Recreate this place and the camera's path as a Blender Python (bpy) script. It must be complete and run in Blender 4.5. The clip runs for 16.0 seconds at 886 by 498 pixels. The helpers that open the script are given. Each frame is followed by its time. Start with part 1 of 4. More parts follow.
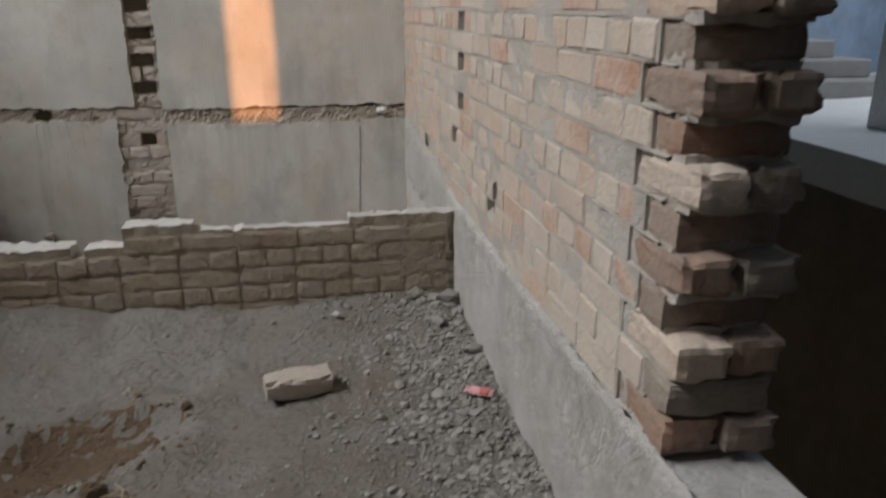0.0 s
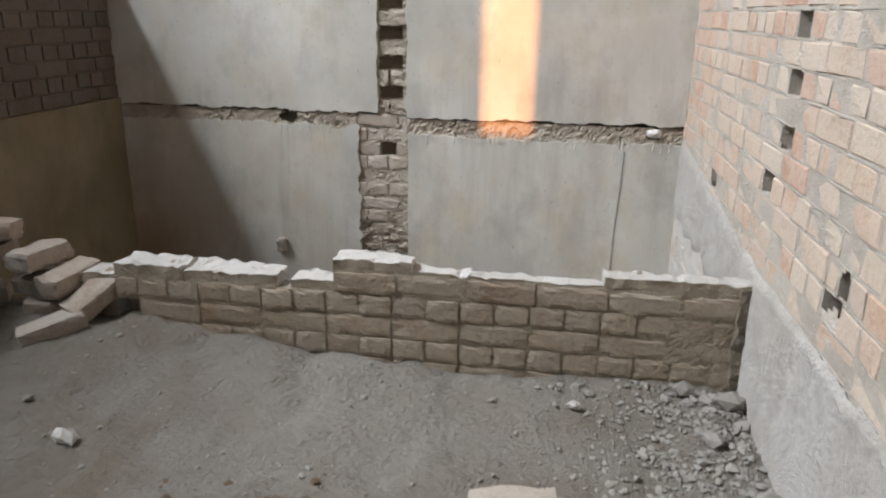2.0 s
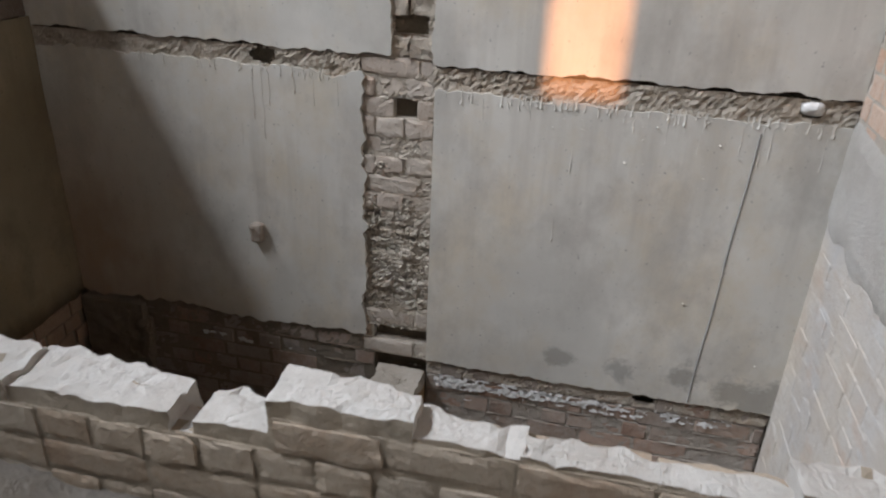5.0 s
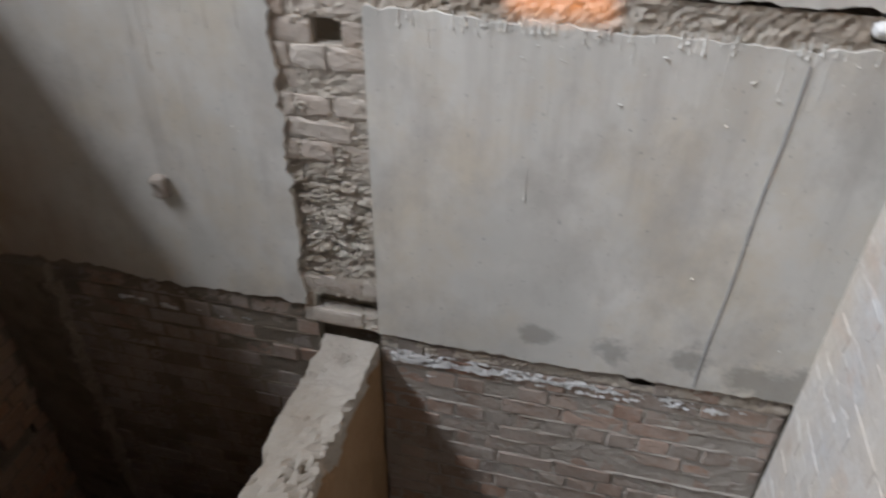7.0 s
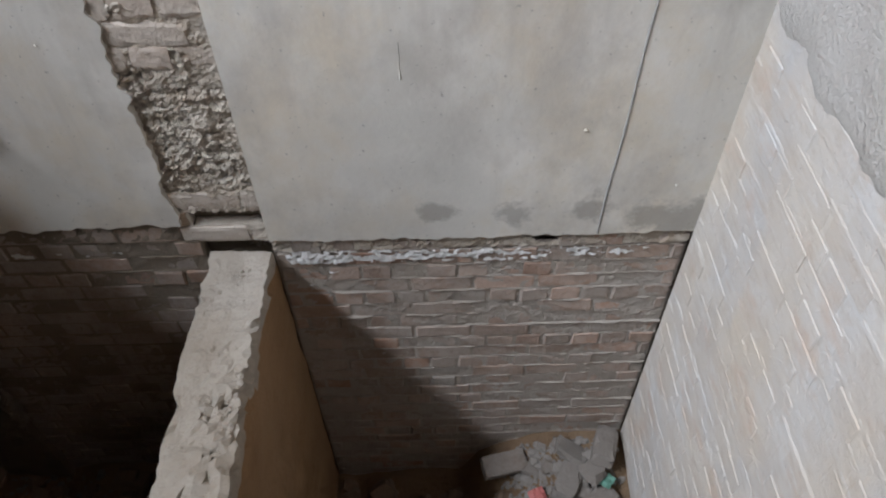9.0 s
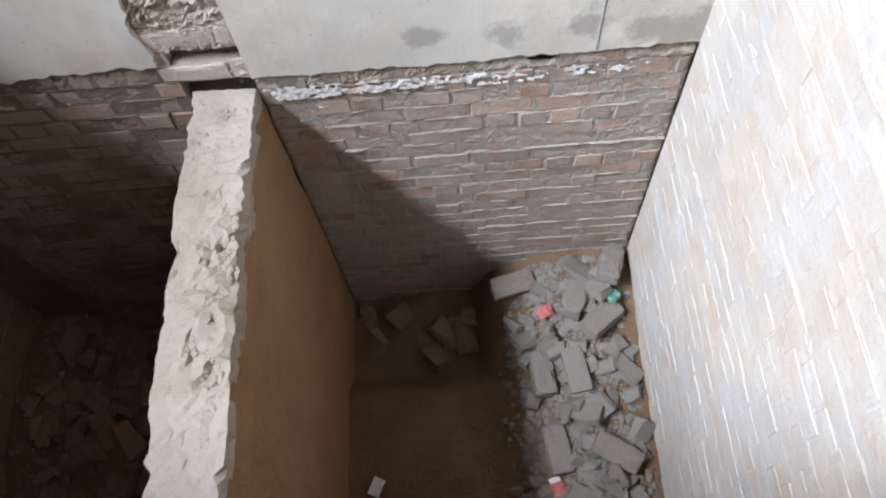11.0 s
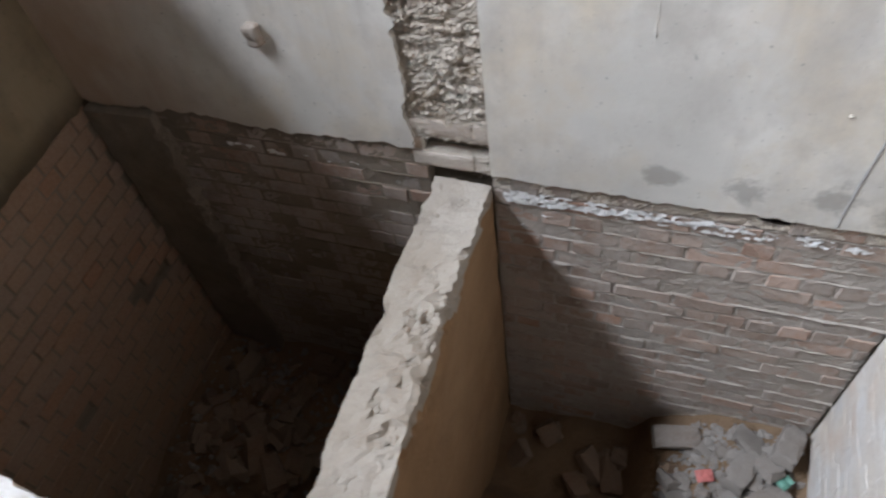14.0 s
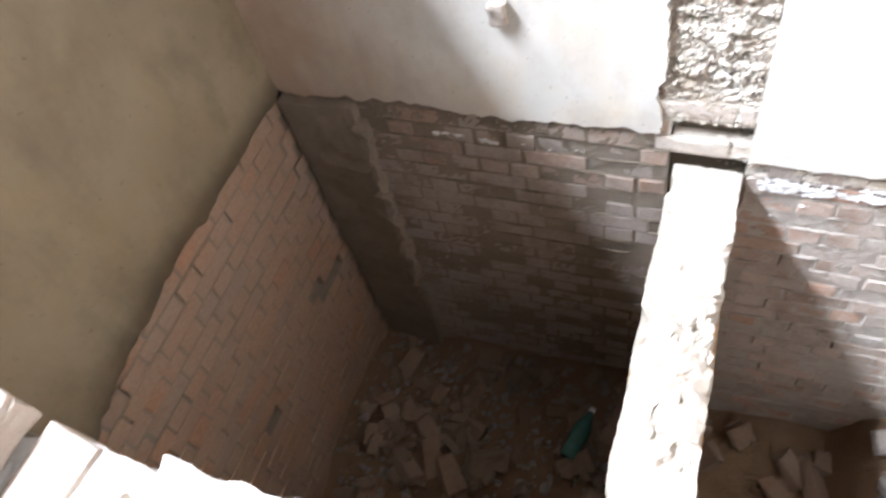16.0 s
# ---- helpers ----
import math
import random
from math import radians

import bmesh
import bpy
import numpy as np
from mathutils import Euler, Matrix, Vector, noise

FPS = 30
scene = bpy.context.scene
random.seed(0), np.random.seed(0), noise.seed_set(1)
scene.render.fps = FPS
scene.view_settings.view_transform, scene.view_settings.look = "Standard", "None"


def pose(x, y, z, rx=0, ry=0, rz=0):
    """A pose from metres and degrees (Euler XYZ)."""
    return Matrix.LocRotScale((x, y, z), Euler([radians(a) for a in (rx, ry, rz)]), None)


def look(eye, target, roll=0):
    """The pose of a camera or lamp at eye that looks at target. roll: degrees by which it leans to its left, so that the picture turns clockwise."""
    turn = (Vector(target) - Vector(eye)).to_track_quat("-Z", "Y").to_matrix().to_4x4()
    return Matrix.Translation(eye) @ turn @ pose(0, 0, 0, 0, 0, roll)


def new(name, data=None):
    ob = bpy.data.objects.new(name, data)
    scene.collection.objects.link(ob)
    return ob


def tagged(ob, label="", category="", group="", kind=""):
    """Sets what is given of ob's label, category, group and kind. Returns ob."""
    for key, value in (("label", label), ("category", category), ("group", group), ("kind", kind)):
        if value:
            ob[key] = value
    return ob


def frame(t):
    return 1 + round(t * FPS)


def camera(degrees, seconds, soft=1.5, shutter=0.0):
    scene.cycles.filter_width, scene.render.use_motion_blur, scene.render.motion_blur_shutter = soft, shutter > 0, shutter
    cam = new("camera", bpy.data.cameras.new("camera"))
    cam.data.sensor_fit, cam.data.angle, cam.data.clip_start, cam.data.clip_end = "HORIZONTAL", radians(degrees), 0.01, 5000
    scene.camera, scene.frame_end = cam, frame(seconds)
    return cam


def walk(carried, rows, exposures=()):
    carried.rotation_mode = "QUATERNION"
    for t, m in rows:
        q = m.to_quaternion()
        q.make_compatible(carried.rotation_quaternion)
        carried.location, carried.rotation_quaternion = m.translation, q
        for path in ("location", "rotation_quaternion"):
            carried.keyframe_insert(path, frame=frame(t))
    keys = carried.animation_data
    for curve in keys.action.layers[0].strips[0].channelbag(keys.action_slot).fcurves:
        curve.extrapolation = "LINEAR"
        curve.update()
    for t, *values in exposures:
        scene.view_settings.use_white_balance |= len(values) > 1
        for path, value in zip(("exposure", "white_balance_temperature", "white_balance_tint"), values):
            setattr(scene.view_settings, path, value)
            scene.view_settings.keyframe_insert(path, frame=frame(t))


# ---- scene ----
cam = camera(62.5, 16.0, 2.0, 0.5)
PATH = [
    (0, (-0.626, 0.107, 1.29), (-0.284, 1.973, 0.656), -0.1),
    (0.3, (-0.647, 0.152, 1.282), (-0.365, 1.998, 0.566), -0.2),
    (0.5, (-0.665, 0.203, 1.283), (-0.433, 2.053, 0.558), -0.3),
    (1, (-0.756, 0.414, 1.249), (-0.728, 2.329, 0.672), -0.3),
    (1.5, (-0.749, 0.647, 1.251), (-0.951, 2.537, 0.629), -1.0),
    (2, (-0.664, 0.849, 1.249), (-0.953, 2.729, 0.63), 0.9),
    (2.5, (-0.734, 1.066, 1.241), (-0.967, 2.902, 0.483), 1.5),
    (3, (-0.87, 1.248, 1.284), (-1.061, 3.163, 0.741), 4.5),
    (3.2, (-0.922, 1.313, 1.283), (-1.155, 3.215, 0.711), 4.8),
    (5.5, (-0.851, 2.433, 1.268), (-1.32, 4.134, 0.326), 0.3),
    (6, (-0.789, 2.648, 1.262), (-1.489, 4.231, 0.26), -0.4),
    (6.5, (-0.756, 2.798, 1.284), (-1.441, 4.322, 0.184), -0.5),
    (7, (-0.819, 2.946, 1.263), (-1.167, 4.511, 0.067), 0.9),
    (7.5, (-0.898, 3.051, 1.252), (-1.053, 4.568, -0.042), 1.6),
    (8, (-0.944, 3.111, 1.259), (-0.937, 4.537, -0.143), 1.8),
    (10.5, (-0.774, 3.219, 1.267), (-0.852, 4.252, -0.444), -7.2),
    (11, (-0.795, 3.235, 1.24), (-0.874, 4.128, -0.548), -8.7),
    (11.5, (-0.818, 3.23, 1.234), (-0.917, 4.146, -0.542), -8.6),
    (12, (-0.865, 3.209, 1.251), (-1.025, 4.208, -0.474), -7.2),
    (12.5, (-0.925, 3.182, 1.26), (-1.173, 4.212, -0.436), -8.7),
    (13, (-0.901, 3.139, 1.293), (-1.271, 4.251, -0.328), -9.3),
    (13.5, (-0.861, 3.113, 1.285), (-1.28, 4.28, -0.284), -8.4),
    (14, (-0.937, 3.166, 1.325), (-1.446, 4.258, -0.271), -10.3),
    (14.5, (-1.082, 3.082, 1.305), (-1.672, 4.146, -0.282), -16.0),
    (15, (-1.235, 3.089, 1.292), (-1.929, 4.039, -0.325), -17.8),
    (15.5, (-1.462, 3.154, 1.299), (-2.249, 4.016, -0.325), -25.4),
    (16, (-1.600, 3.155, 1.265), (-2.248, 4.155, -0.342), -17.6),
]
EXPOSURES = [
    (0.0, 0.8, 6600, 12), (0.6, 1.1, 6500, 11), (1.5, 1.45, 6450, 11), (2.5, 1.65, 6400, 11), (3.1, 1.1, 6500, 12), (5.5, 1.45, 6250, 13), (6.5, 1.55, 6200, 13), (8.0, 1.55, 6150, 13),
    (10.5, 2.4, 6050, 13), (11.2, 2.7, 6000, 14), (12.5, 2.35, 6000, 14), (14.0, 2.2, 6000, 13), (14.6, 2.6, 5950, 13), (15.05, 2.85, 5900, 13), (15.4, 4.2, 5900, 13), (16.0, 4.0, 5900, 13),
]
walk(cam, [(t, look(eye, target, roll)) for t, eye, target, roll in PATH], EXPOSURES)

# ---- world, sun, exposure ----
world = bpy.data.worlds.new("sky")
scene.world = world
world.use_nodes = True
wn = world.node_tree
sky = wn.nodes.new("ShaderNodeTexSky")
sky.sky_type = "NISHITA"
sky.sun_disc = False
sky.sun_elevation = radians(16)
sky.sun_rotation = radians(183)
wn.links.new(sky.outputs[0], wn.nodes["Background"].inputs[0])
wn.nodes["Background"].inputs[1].default_value = 0.11

SUN_WAY = Vector((0.02, 1.0, -0.20)).normalized()
sun = new("sun", bpy.data.lights.new("sun", "SUN"))
sun.data.energy, sun.data.angle, sun.data.color = 2.1, radians(0.5), (1.0, 0.42, 0.16)
sun.matrix_world = Matrix.Translation((0, -20, 8)) @ SUN_WAY.to_track_quat("-Z", "Y").to_matrix().to_4x4()

# area lamp for the sky light from the upper left; its roof opening is unseen
opening = new("opening_light", bpy.data.lights.new("opening_light", "AREA"))
opening.data.shape, opening.data.size, opening.data.size_y = "RECTANGLE", 1.8, 4.4
opening.data.energy, opening.data.color = 660.0, (0.90, 0.95, 1.0)
opening.matrix_world = Matrix.Translation((-6.8, 2.0, 7.9)) @ Matrix.Rotation(radians(-30), 4, "Y")

# unseen area lamp, added to brighten the next room's stairs and floor
next_room_fill = new("next_room_fill_light", bpy.data.lights.new("next_room_fill_light", "AREA"))
next_room_fill.data.shape, next_room_fill.data.size, next_room_fill.data.size_y = "RECTANGLE", 3.0, 4.0
next_room_fill.data.energy, next_room_fill.data.color = 34.0, (0.93, 0.97, 1.0)
next_room_fill.matrix_world = Matrix.Translation((4.9, 5.6, 3.3))

# ---- materials ----
def mat(name, build):
    m = bpy.data.materials.new(name)
    m.use_nodes = True
    build(m.node_tree, m.node_tree.nodes["Principled BSDF"])
    return m


def node(t, kind, ins=(), **attrs):
    n = t.nodes.new(kind)
    for k, v in attrs.items():
        setattr(n, k, v)
    for k, v in ins:
        if hasattr(v, "is_output"):
            t.links.new(v, n.inputs[k])
        else:
            n.inputs[k].default_value = v
    return n


def where(t, scale=(1, 1, 1)):
    g = node(t, "ShaderNodeNewGeometry")
    return node(t, "ShaderNodeMapping", [("Vector", g.outputs["Position"]), ("Scale", scale)]).outputs[0]


def grain(t, scale, detail=6.0, rough=0.6, vec=None, lo=0.3, hi=0.7):
    n = node(t, "ShaderNodeTexNoise", [("Scale", scale), ("Detail", detail), ("Roughness", rough), ("Vector", vec or where(t))])
    return node(t, "ShaderNodeMapRange", [("Value", n.outputs[0]), ("From Min", lo), ("From Max", hi)], clamp=True).outputs[0]


def mix(t, f, a, b, mode="MIX"):
    n = node(t, "ShaderNodeMix", data_type="RGBA", blend_type=mode)
    for i, v in ((0, f), (6, a), (7, b)):
        if hasattr(v, "is_output"):
            t.links.new(v, n.inputs[i])
        else:
            n.inputs[i].default_value = v if i == 0 else (*v, 1)
    return n.outputs[2]


def maths(t, op, a, b):
    return node(t, "ShaderNodeMath", [(0, a), (1, b)], operation=op).outputs[0]


def finish(t, p, colour, rough, height, strength, dist=0.01):
    t.links.new(colour, p.inputs["Base Color"])
    p.inputs["Roughness"].default_value = rough
    p.inputs["Specular IOR Level"].default_value = 0.25
    b = node(t, "ShaderNodeBump", [("Height", height), ("Strength", strength), ("Distance", dist)])
    t.links.new(b.outputs[0], p.inputs["Normal"])


def brick_mat(name, tones, wash, wash_amount, rnd="Random"):
    """Fired brick in the given tones under a patchy wash of lime or dust."""
    def build(t, p):
        if rnd == "Random":
            r = node(t, "ShaderNodeObjectInfo").outputs["Random"]
        else:
            r = node(t, "ShaderNodeNewGeometry").outputs["Random Per Island"]
        ramp = node(t, "ShaderNodeValToRGB", [("Fac", r)])
        for i, c in enumerate(tones):
            if i < 2:
                e = ramp.color_ramp.elements[i]
                e.position = i / (len(tones) - 1)
            else:
                e = ramp.color_ramp.elements.new(i / (len(tones) - 1))
            e.color = (*c, 1)
        fine = grain(t, 55, 8, 0.7)
        c = mix(t, fine, ramp.outputs[0], (0.75, 0.7, 0.66), "MULTIPLY")
        # the wash differs from brick to brick and in patches
        patch = maths(t, "ADD", grain(t, 5, 5, 0.65, lo=0.35, hi=0.65), maths(t, "MULTIPLY", r, 0.5))
        patch = maths(t, "MULTIPLY", patch, wash_amount)
        patch = node(t, "ShaderNodeMath", [(0, maths(t, "MULTIPLY", patch, maths(t, "ADD", grain(t, 38, 6, 0.7), 0.35)))], operation="MINIMUM").outputs[0]
        c = mix(t, patch, c, wash)
        c = mix(t, maths(t, "MULTIPLY", grain(t, 130, 4, 0.6, lo=0.6, hi=0.75), 0.5), c, (0.12, 0.1, 0.08))
        finish(t, p, c, 0.92, maths(t, "ADD", grain(t, 60, 8, 0.7), grain(t, 15, 4)), 0.5, 0.006)
    return mat(name, build)


def rough_mat(name, a, b, c, scale=6, bump=0.5, dist=0.01, stretch=(1, 1, 1), spots=0.4):
    """Mortar, render, soil: two tones in patches, a third in spots."""
    def build(t, p):
        v = where(t, stretch)
        col = mix(t, grain(t, scale, 7, 0.62, v), a, b)
        col = mix(t, maths(t, "MULTIPLY", grain(t, scale * 0.27, 4, 0.6, lo=0.42, hi=0.68), 0.55), col, c)
        col = mix(t, maths(t, "MULTIPLY", grain(t, scale * 14, 5, 0.7, lo=0.5, hi=0.75), spots), col, tuple(x * 0.5 for x in a))
        finish(t, p, col, 0.95, maths(t, "ADD", grain(t, scale * 9, 8, 0.7), grain(t, scale * 2, 4)), bump, dist)
    return mat(name, build)


def plaster_mat(name, a, b, stain, damp=0.0):
    """Cement render: trowel clouds, faint vertical runs, damp blotches in a band."""
    def build(t, p):
        v = where(t)
        col = mix(t, grain(t, 1.6, 6, 0.6, v, 0.35, 0.65), a, b)
        col = mix(t, maths(t, "MULTIPLY", grain(t, 2.7, 7, 0.7, where(t, (1, 1, 0.8)), 0.46, 0.66), 0.55), col, tuple(x * f for x, f in zip(a, (0.86, 0.76, 0.60))))
        runs = maths(t, "MULTIPLY", grain(t, 7, 4, 0.6, where(t, (1, 1, 0.09)), 0.5, 0.72), grain(t, 1.3, 3, 0.5, v, 0.42, 0.6))
        col = mix(t, maths(t, "MULTIPLY", runs, 0.6), col, stain)
        col = mix(t, maths(t, "MULTIPLY", grain(t, 4, 6, 0.65, where(t, (1, 1, 0.7)), 0.48, 0.68), 0.62), col, stain)
        col = mix(t, maths(t, "MULTIPLY", grain(t, 1.1, 4, 0.55, where(t, (1, 1, 1.2)), 0.48, 0.62), 0.4), col, tuple(x * 0.72 for x in b))
        if damp:
            z = node(t, "ShaderNodeSeparateXYZ", [("Vector", v)]).outputs[2]
            x = node(t, "ShaderNodeSeparateXYZ", [("Vector", v)]).outputs[0]
            blot = None
            for cx, cz, rx, rz in ((-0.89, -0.53, 0.10, 0.06), (-0.64, -0.53, 0.09, 0.08), (-0.37, -0.52, 0.10, 0.07), (-0.08, -0.57, 0.20, 0.11)):
                dx = maths(t, "DIVIDE", maths(t, "SUBTRACT", x, cx), rx)
                dz = maths(t, "DIVIDE", maths(t, "SUBTRACT", z, cz), rz)
                m = maths(t, "SUBTRACT", 1.0, maths(t, "SQRT", maths(t, "ADD", maths(t, "MULTIPLY", dx, dx), maths(t, "MULTIPLY", dz, dz)), 0.0))
                blot = m if blot is None else maths(t, "MAXIMUM", blot, m)
            ragged_blot = maths(t, "ADD", blot, maths(t, "MULTIPLY", grain(t, 6, 8, 0.72, v), 1.5))
            blot = node(t, "ShaderNodeMapRange", [("Value", ragged_blot), ("From Min", 0.80), ("From Max", 1.25)], clamp=True).outputs[0]
            col = mix(t, maths(t, "MULTIPLY", blot, damp), col, tuple(x * 0.62 for x in stain))
            # a rust-brown stain spreads from the corner low down
            wob = maths(t, "MULTIPLY", grain(t, 2.2, 5, 0.6, where(t, (1, 1, 0.6))), 0.55)
            near = node(t, "ShaderNodeMapRange", [("Value", maths(t, "ADD", x, wob)), ("From Min", -2.15), ("From Max", -2.75)], clamp=True).outputs[0]
            under = node(t, "ShaderNodeMapRange", [("Value", z), ("From Min", 0.45), ("From Max", -0.2)], clamp=True).outputs[0]
            col = mix(t, maths(t, "MULTIPLY", maths(t, "MULTIPLY", near, under), 0.75), col, (0.33, 0.215, 0.13))
        col = mix(t, maths(t, "MULTIPLY", grain(t, 60, 3, 0.5, v, 0.68, 0.74), 0.6), col, tuple(x * 0.35 for x in a))
        finish(t, p, col, 0.85, maths(t, "ADD", grain(t, 45, 6, 0.6, v), grain(t, 5, 5, 0.6, v)), 0.10, 0.006)
    return mat(name, build)


def plain_mat(name, colour, rough=0.6, metal=0.0, vary=0.25):
    def build(t, p):
        c = mix(t, grain(t, 40, 5, 0.6), colour, tuple(x * (1 - vary) for x in colour))
        finish(t, p, c, rough, grain(t, 90, 4), 0.15, 0.002)
        p.inputs["Metallic"].default_value = metal
    return mat(name, build)


M_RIGHT = brick_mat("limed_brick", [(0.52, 0.29, 0.20), (0.58, 0.41, 0.30), (0.57, 0.48, 0.37), (0.51, 0.35, 0.26), (0.62, 0.52, 0.42)], (0.60, 0.53, 0.45), 0.8)
def limewash_mat(name):
    """Old whitewash run over brick and joint alike: cream, pink, white and bluish clouds, rubbed thin in flecks."""
    def build(t, p):
        r = node(t, "ShaderNodeNewGeometry").outputs["Random Per Island"]
        v = where(t, (1, 1, 1))
        col = mix(t, grain(t, 2.3, 6, 0.6, v, 0.36, 0.64), (0.60, 0.535, 0.45), (0.60, 0.59, 0.575))
        col = mix(t, maths(t, "MULTIPLY", grain(t, 1.7, 5, 0.6, where(t, (1, 1.2, 0.8)), 0.52, 0.66), 0.6), col, (0.47, 0.48, 0.50))
        col = mix(t, maths(t, "MULTIPLY", grain(t, 4.1, 6, 0.65, where(t, (1, 0.8, 1.6)), 0.53, 0.66), 0.65), col, (0.56, 0.43, 0.34))
        thin = maths(t, "MULTIPLY", grain(t, 17, 7, 0.7, where(t, (1, 0.5, 2.2)), 0.50, 0.66), 0.5)
        col = mix(t, thin, col, (0.44, 0.385, 0.32))
        col = mix(t, maths(t, "MULTIPLY", r, 0.42), col, (0.48, 0.41, 0.34))
        col = mix(t, maths(t, "MULTIPLY", grain(t, 9, 7, 0.7, where(t, (1, 0.4, 1.5)), 0.60, 0.70), 0.7), col, (0.68, 0.68, 0.68))
        col = mix(t, maths(t, "MULTIPLY", grain(t, 70, 4, 0.6, v, 0.66, 0.74), 0.5), col, (0.22, 0.19, 0.16))
        col = mix(t, 1.0, col, (0.88, 0.87, 0.855), "MULTIPLY")
        finish(t, p, col, 0.92, maths(t, "ADD", grain(t, 50, 8, 0.7), grain(t, 14, 5)), 0.42, 0.007)
    return mat(name, build)


M_LIMEWASH = limewash_mat("limewash")
M_LOW = brick_mat("dusty_brick", [(0.30, 0.22, 0.155), (0.36, 0.285, 0.21), (0.32, 0.26, 0.20), (0.38, 0.29, 0.205), (0.31, 0.265, 0.215)], (0.42, 0.37, 0.30), 0.85)
# tones darkened so that the left wall's shade is in the brick colour
M_LEFTBRICK = brick_mat("shaded_brick", [(0.15, 0.11, 0.085), (0.12, 0.095, 0.075), (0.17, 0.125, 0.095)], (0.16, 0.14, 0.12), 0.5, "Island")
M_PIT = brick_mat("pit_brick", [(0.38, 0.225, 0.155), (0.27, 0.225, 0.19), (0.38, 0.25, 0.18), (0.29, 0.25, 0.22), (0.45, 0.25, 0.16), (0.26, 0.23, 0.20)], (0.46, 0.42, 0.375), 0.62)
M_PIT_FAR = brick_mat("pit_brick_courses", [(0.38, 0.22, 0.14), (0.34, 0.24, 0.17), (0.36, 0.23, 0.15), (0.30, 0.22, 0.17)], (0.32, 0.26, 0.20), 0.4, "Island")
M_TOOTH = brick_mat("raw_red_brick", [(0.36, 0.19, 0.12), (0.29, 0.19, 0.14), (0.27, 0.22, 0.17), (0.40, 0.21, 0.13)], (0.37, 0.33, 0.28), 0.6)
M_RUBBLEBRICK = brick_mat("grey_rubble_brick", [(0.20, 0.165, 0.138), (0.22, 0.19, 0.165), (0.19, 0.17, 0.15)], (0.25, 0.23, 0.205), 0.9)
M_LOOSE = brick_mat("loose_brick", [(0.34, 0.26, 0.20), (0.38, 0.32, 0.27), (0.34, 0.30, 0.26)], (0.44, 0.40, 0.35), 0.8)
M_MORTAR = rough_mat("grey_mortar", (0.51, 0.46, 0.395), (0.41, 0.36, 0.305), (0.57, 0.53, 0.465), 8, 0.6)
M_WHITEMORTAR = rough_mat("whitewashed_mortar", (0.52, 0.495, 0.455), (0.44, 0.41, 0.365), (0.58, 0.56, 0.53), 8, 0.7)
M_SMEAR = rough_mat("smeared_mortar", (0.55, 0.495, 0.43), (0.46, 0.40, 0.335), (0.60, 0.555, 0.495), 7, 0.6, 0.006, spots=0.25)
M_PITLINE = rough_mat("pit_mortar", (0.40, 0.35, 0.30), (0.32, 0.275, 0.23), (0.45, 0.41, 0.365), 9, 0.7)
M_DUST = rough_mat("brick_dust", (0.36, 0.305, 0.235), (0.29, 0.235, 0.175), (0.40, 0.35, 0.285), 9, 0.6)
M_JOINT = rough_mat("earthy_joint", (0.27, 0.225, 0.175), (0.20, 0.165, 0.125), (0.31, 0.265, 0.21), 9, 0.8)
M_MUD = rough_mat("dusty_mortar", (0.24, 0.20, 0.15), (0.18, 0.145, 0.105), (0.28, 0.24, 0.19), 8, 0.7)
M_ROUGH = rough_mat("broken_mortar", (0.57, 0.51, 0.43), (0.44, 0.355, 0.27), (0.63, 0.58, 0.50), 15, 0.8, 0.008)
M_SMEARED = brick_mat("mortar_smeared_brick", [(0.46, 0.36, 0.28), (0.50, 0.43, 0.36), (0.48, 0.40, 0.32), (0.53, 0.47, 0.40)], (0.56, 0.51, 0.45), 0.9)
M_LIME = rough_mat("lime_white_mortar", (0.60, 0.575, 0.535), (0.50, 0.465, 0.42), (0.66, 0.645, 0.61), 9, 0.7, 0.012, spots=0.25)
M_CLAY = rough_mat("clay_render", (0.42, 0.375, 0.315), (0.33, 0.28, 0.225), (0.49, 0.455, 0.405), 5, 0.5, 0.012, spots=0.3)
M_CLAYSIDE = rough_mat("brown_clay", (0.34, 0.21, 0.11), (0.26, 0.155, 0.08), (0.38, 0.255, 0.15), 4, 0.6, 0.012)
M_BLOOM = rough_mat("white_salt_bloom", (0.78, 0.77, 0.75), (0.62, 0.60, 0.57), (0.82, 0.81, 0.80), 16, 0.6, 0.008, spots=0.15)
# near-black for unseen surfaces, so that they bounce little light
M_BOUNCECUT = rough_mat("bounce_cut_dark", (0.11, 0.105, 0.10), (0.08, 0.075, 0.07), (0.14, 0.13, 0.12), 3, 0.4)
M_PALE = rough_mat("pale_floor", (0.78, 0.77, 0.74), (0.70, 0.69, 0.66), (0.82, 0.81, 0.79), 3, 0.4)
M_PITSOIL = rough_mat("pit_soil", (0.22, 0.142, 0.084), (0.165, 0.106, 0.062), (0.25, 0.175, 0.11), 5, 0.8, 0.015)
M_PLASTER = plaster_mat("cement_render", (0.68, 0.652, 0.595), (0.57, 0.55, 0.50), (0.40, 0.372, 0.33), 0.62)
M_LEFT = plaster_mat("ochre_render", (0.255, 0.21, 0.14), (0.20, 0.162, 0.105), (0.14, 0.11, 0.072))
M_DADO = rough_mat("lime_render", (0.58, 0.545, 0.495), (0.42, 0.385, 0.34), (0.64, 0.615, 0.58), 7, 0.7, 0.014, spots=0.3)
M_SOIL = rough_mat("dry_soil", (0.235, 0.214, 0.186), (0.18, 0.148, 0.113), (0.29, 0.272, 0.248), 3.4, 0.75, 0.024, spots=0.35)
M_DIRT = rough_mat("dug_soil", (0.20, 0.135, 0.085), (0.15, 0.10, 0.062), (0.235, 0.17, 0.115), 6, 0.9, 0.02)
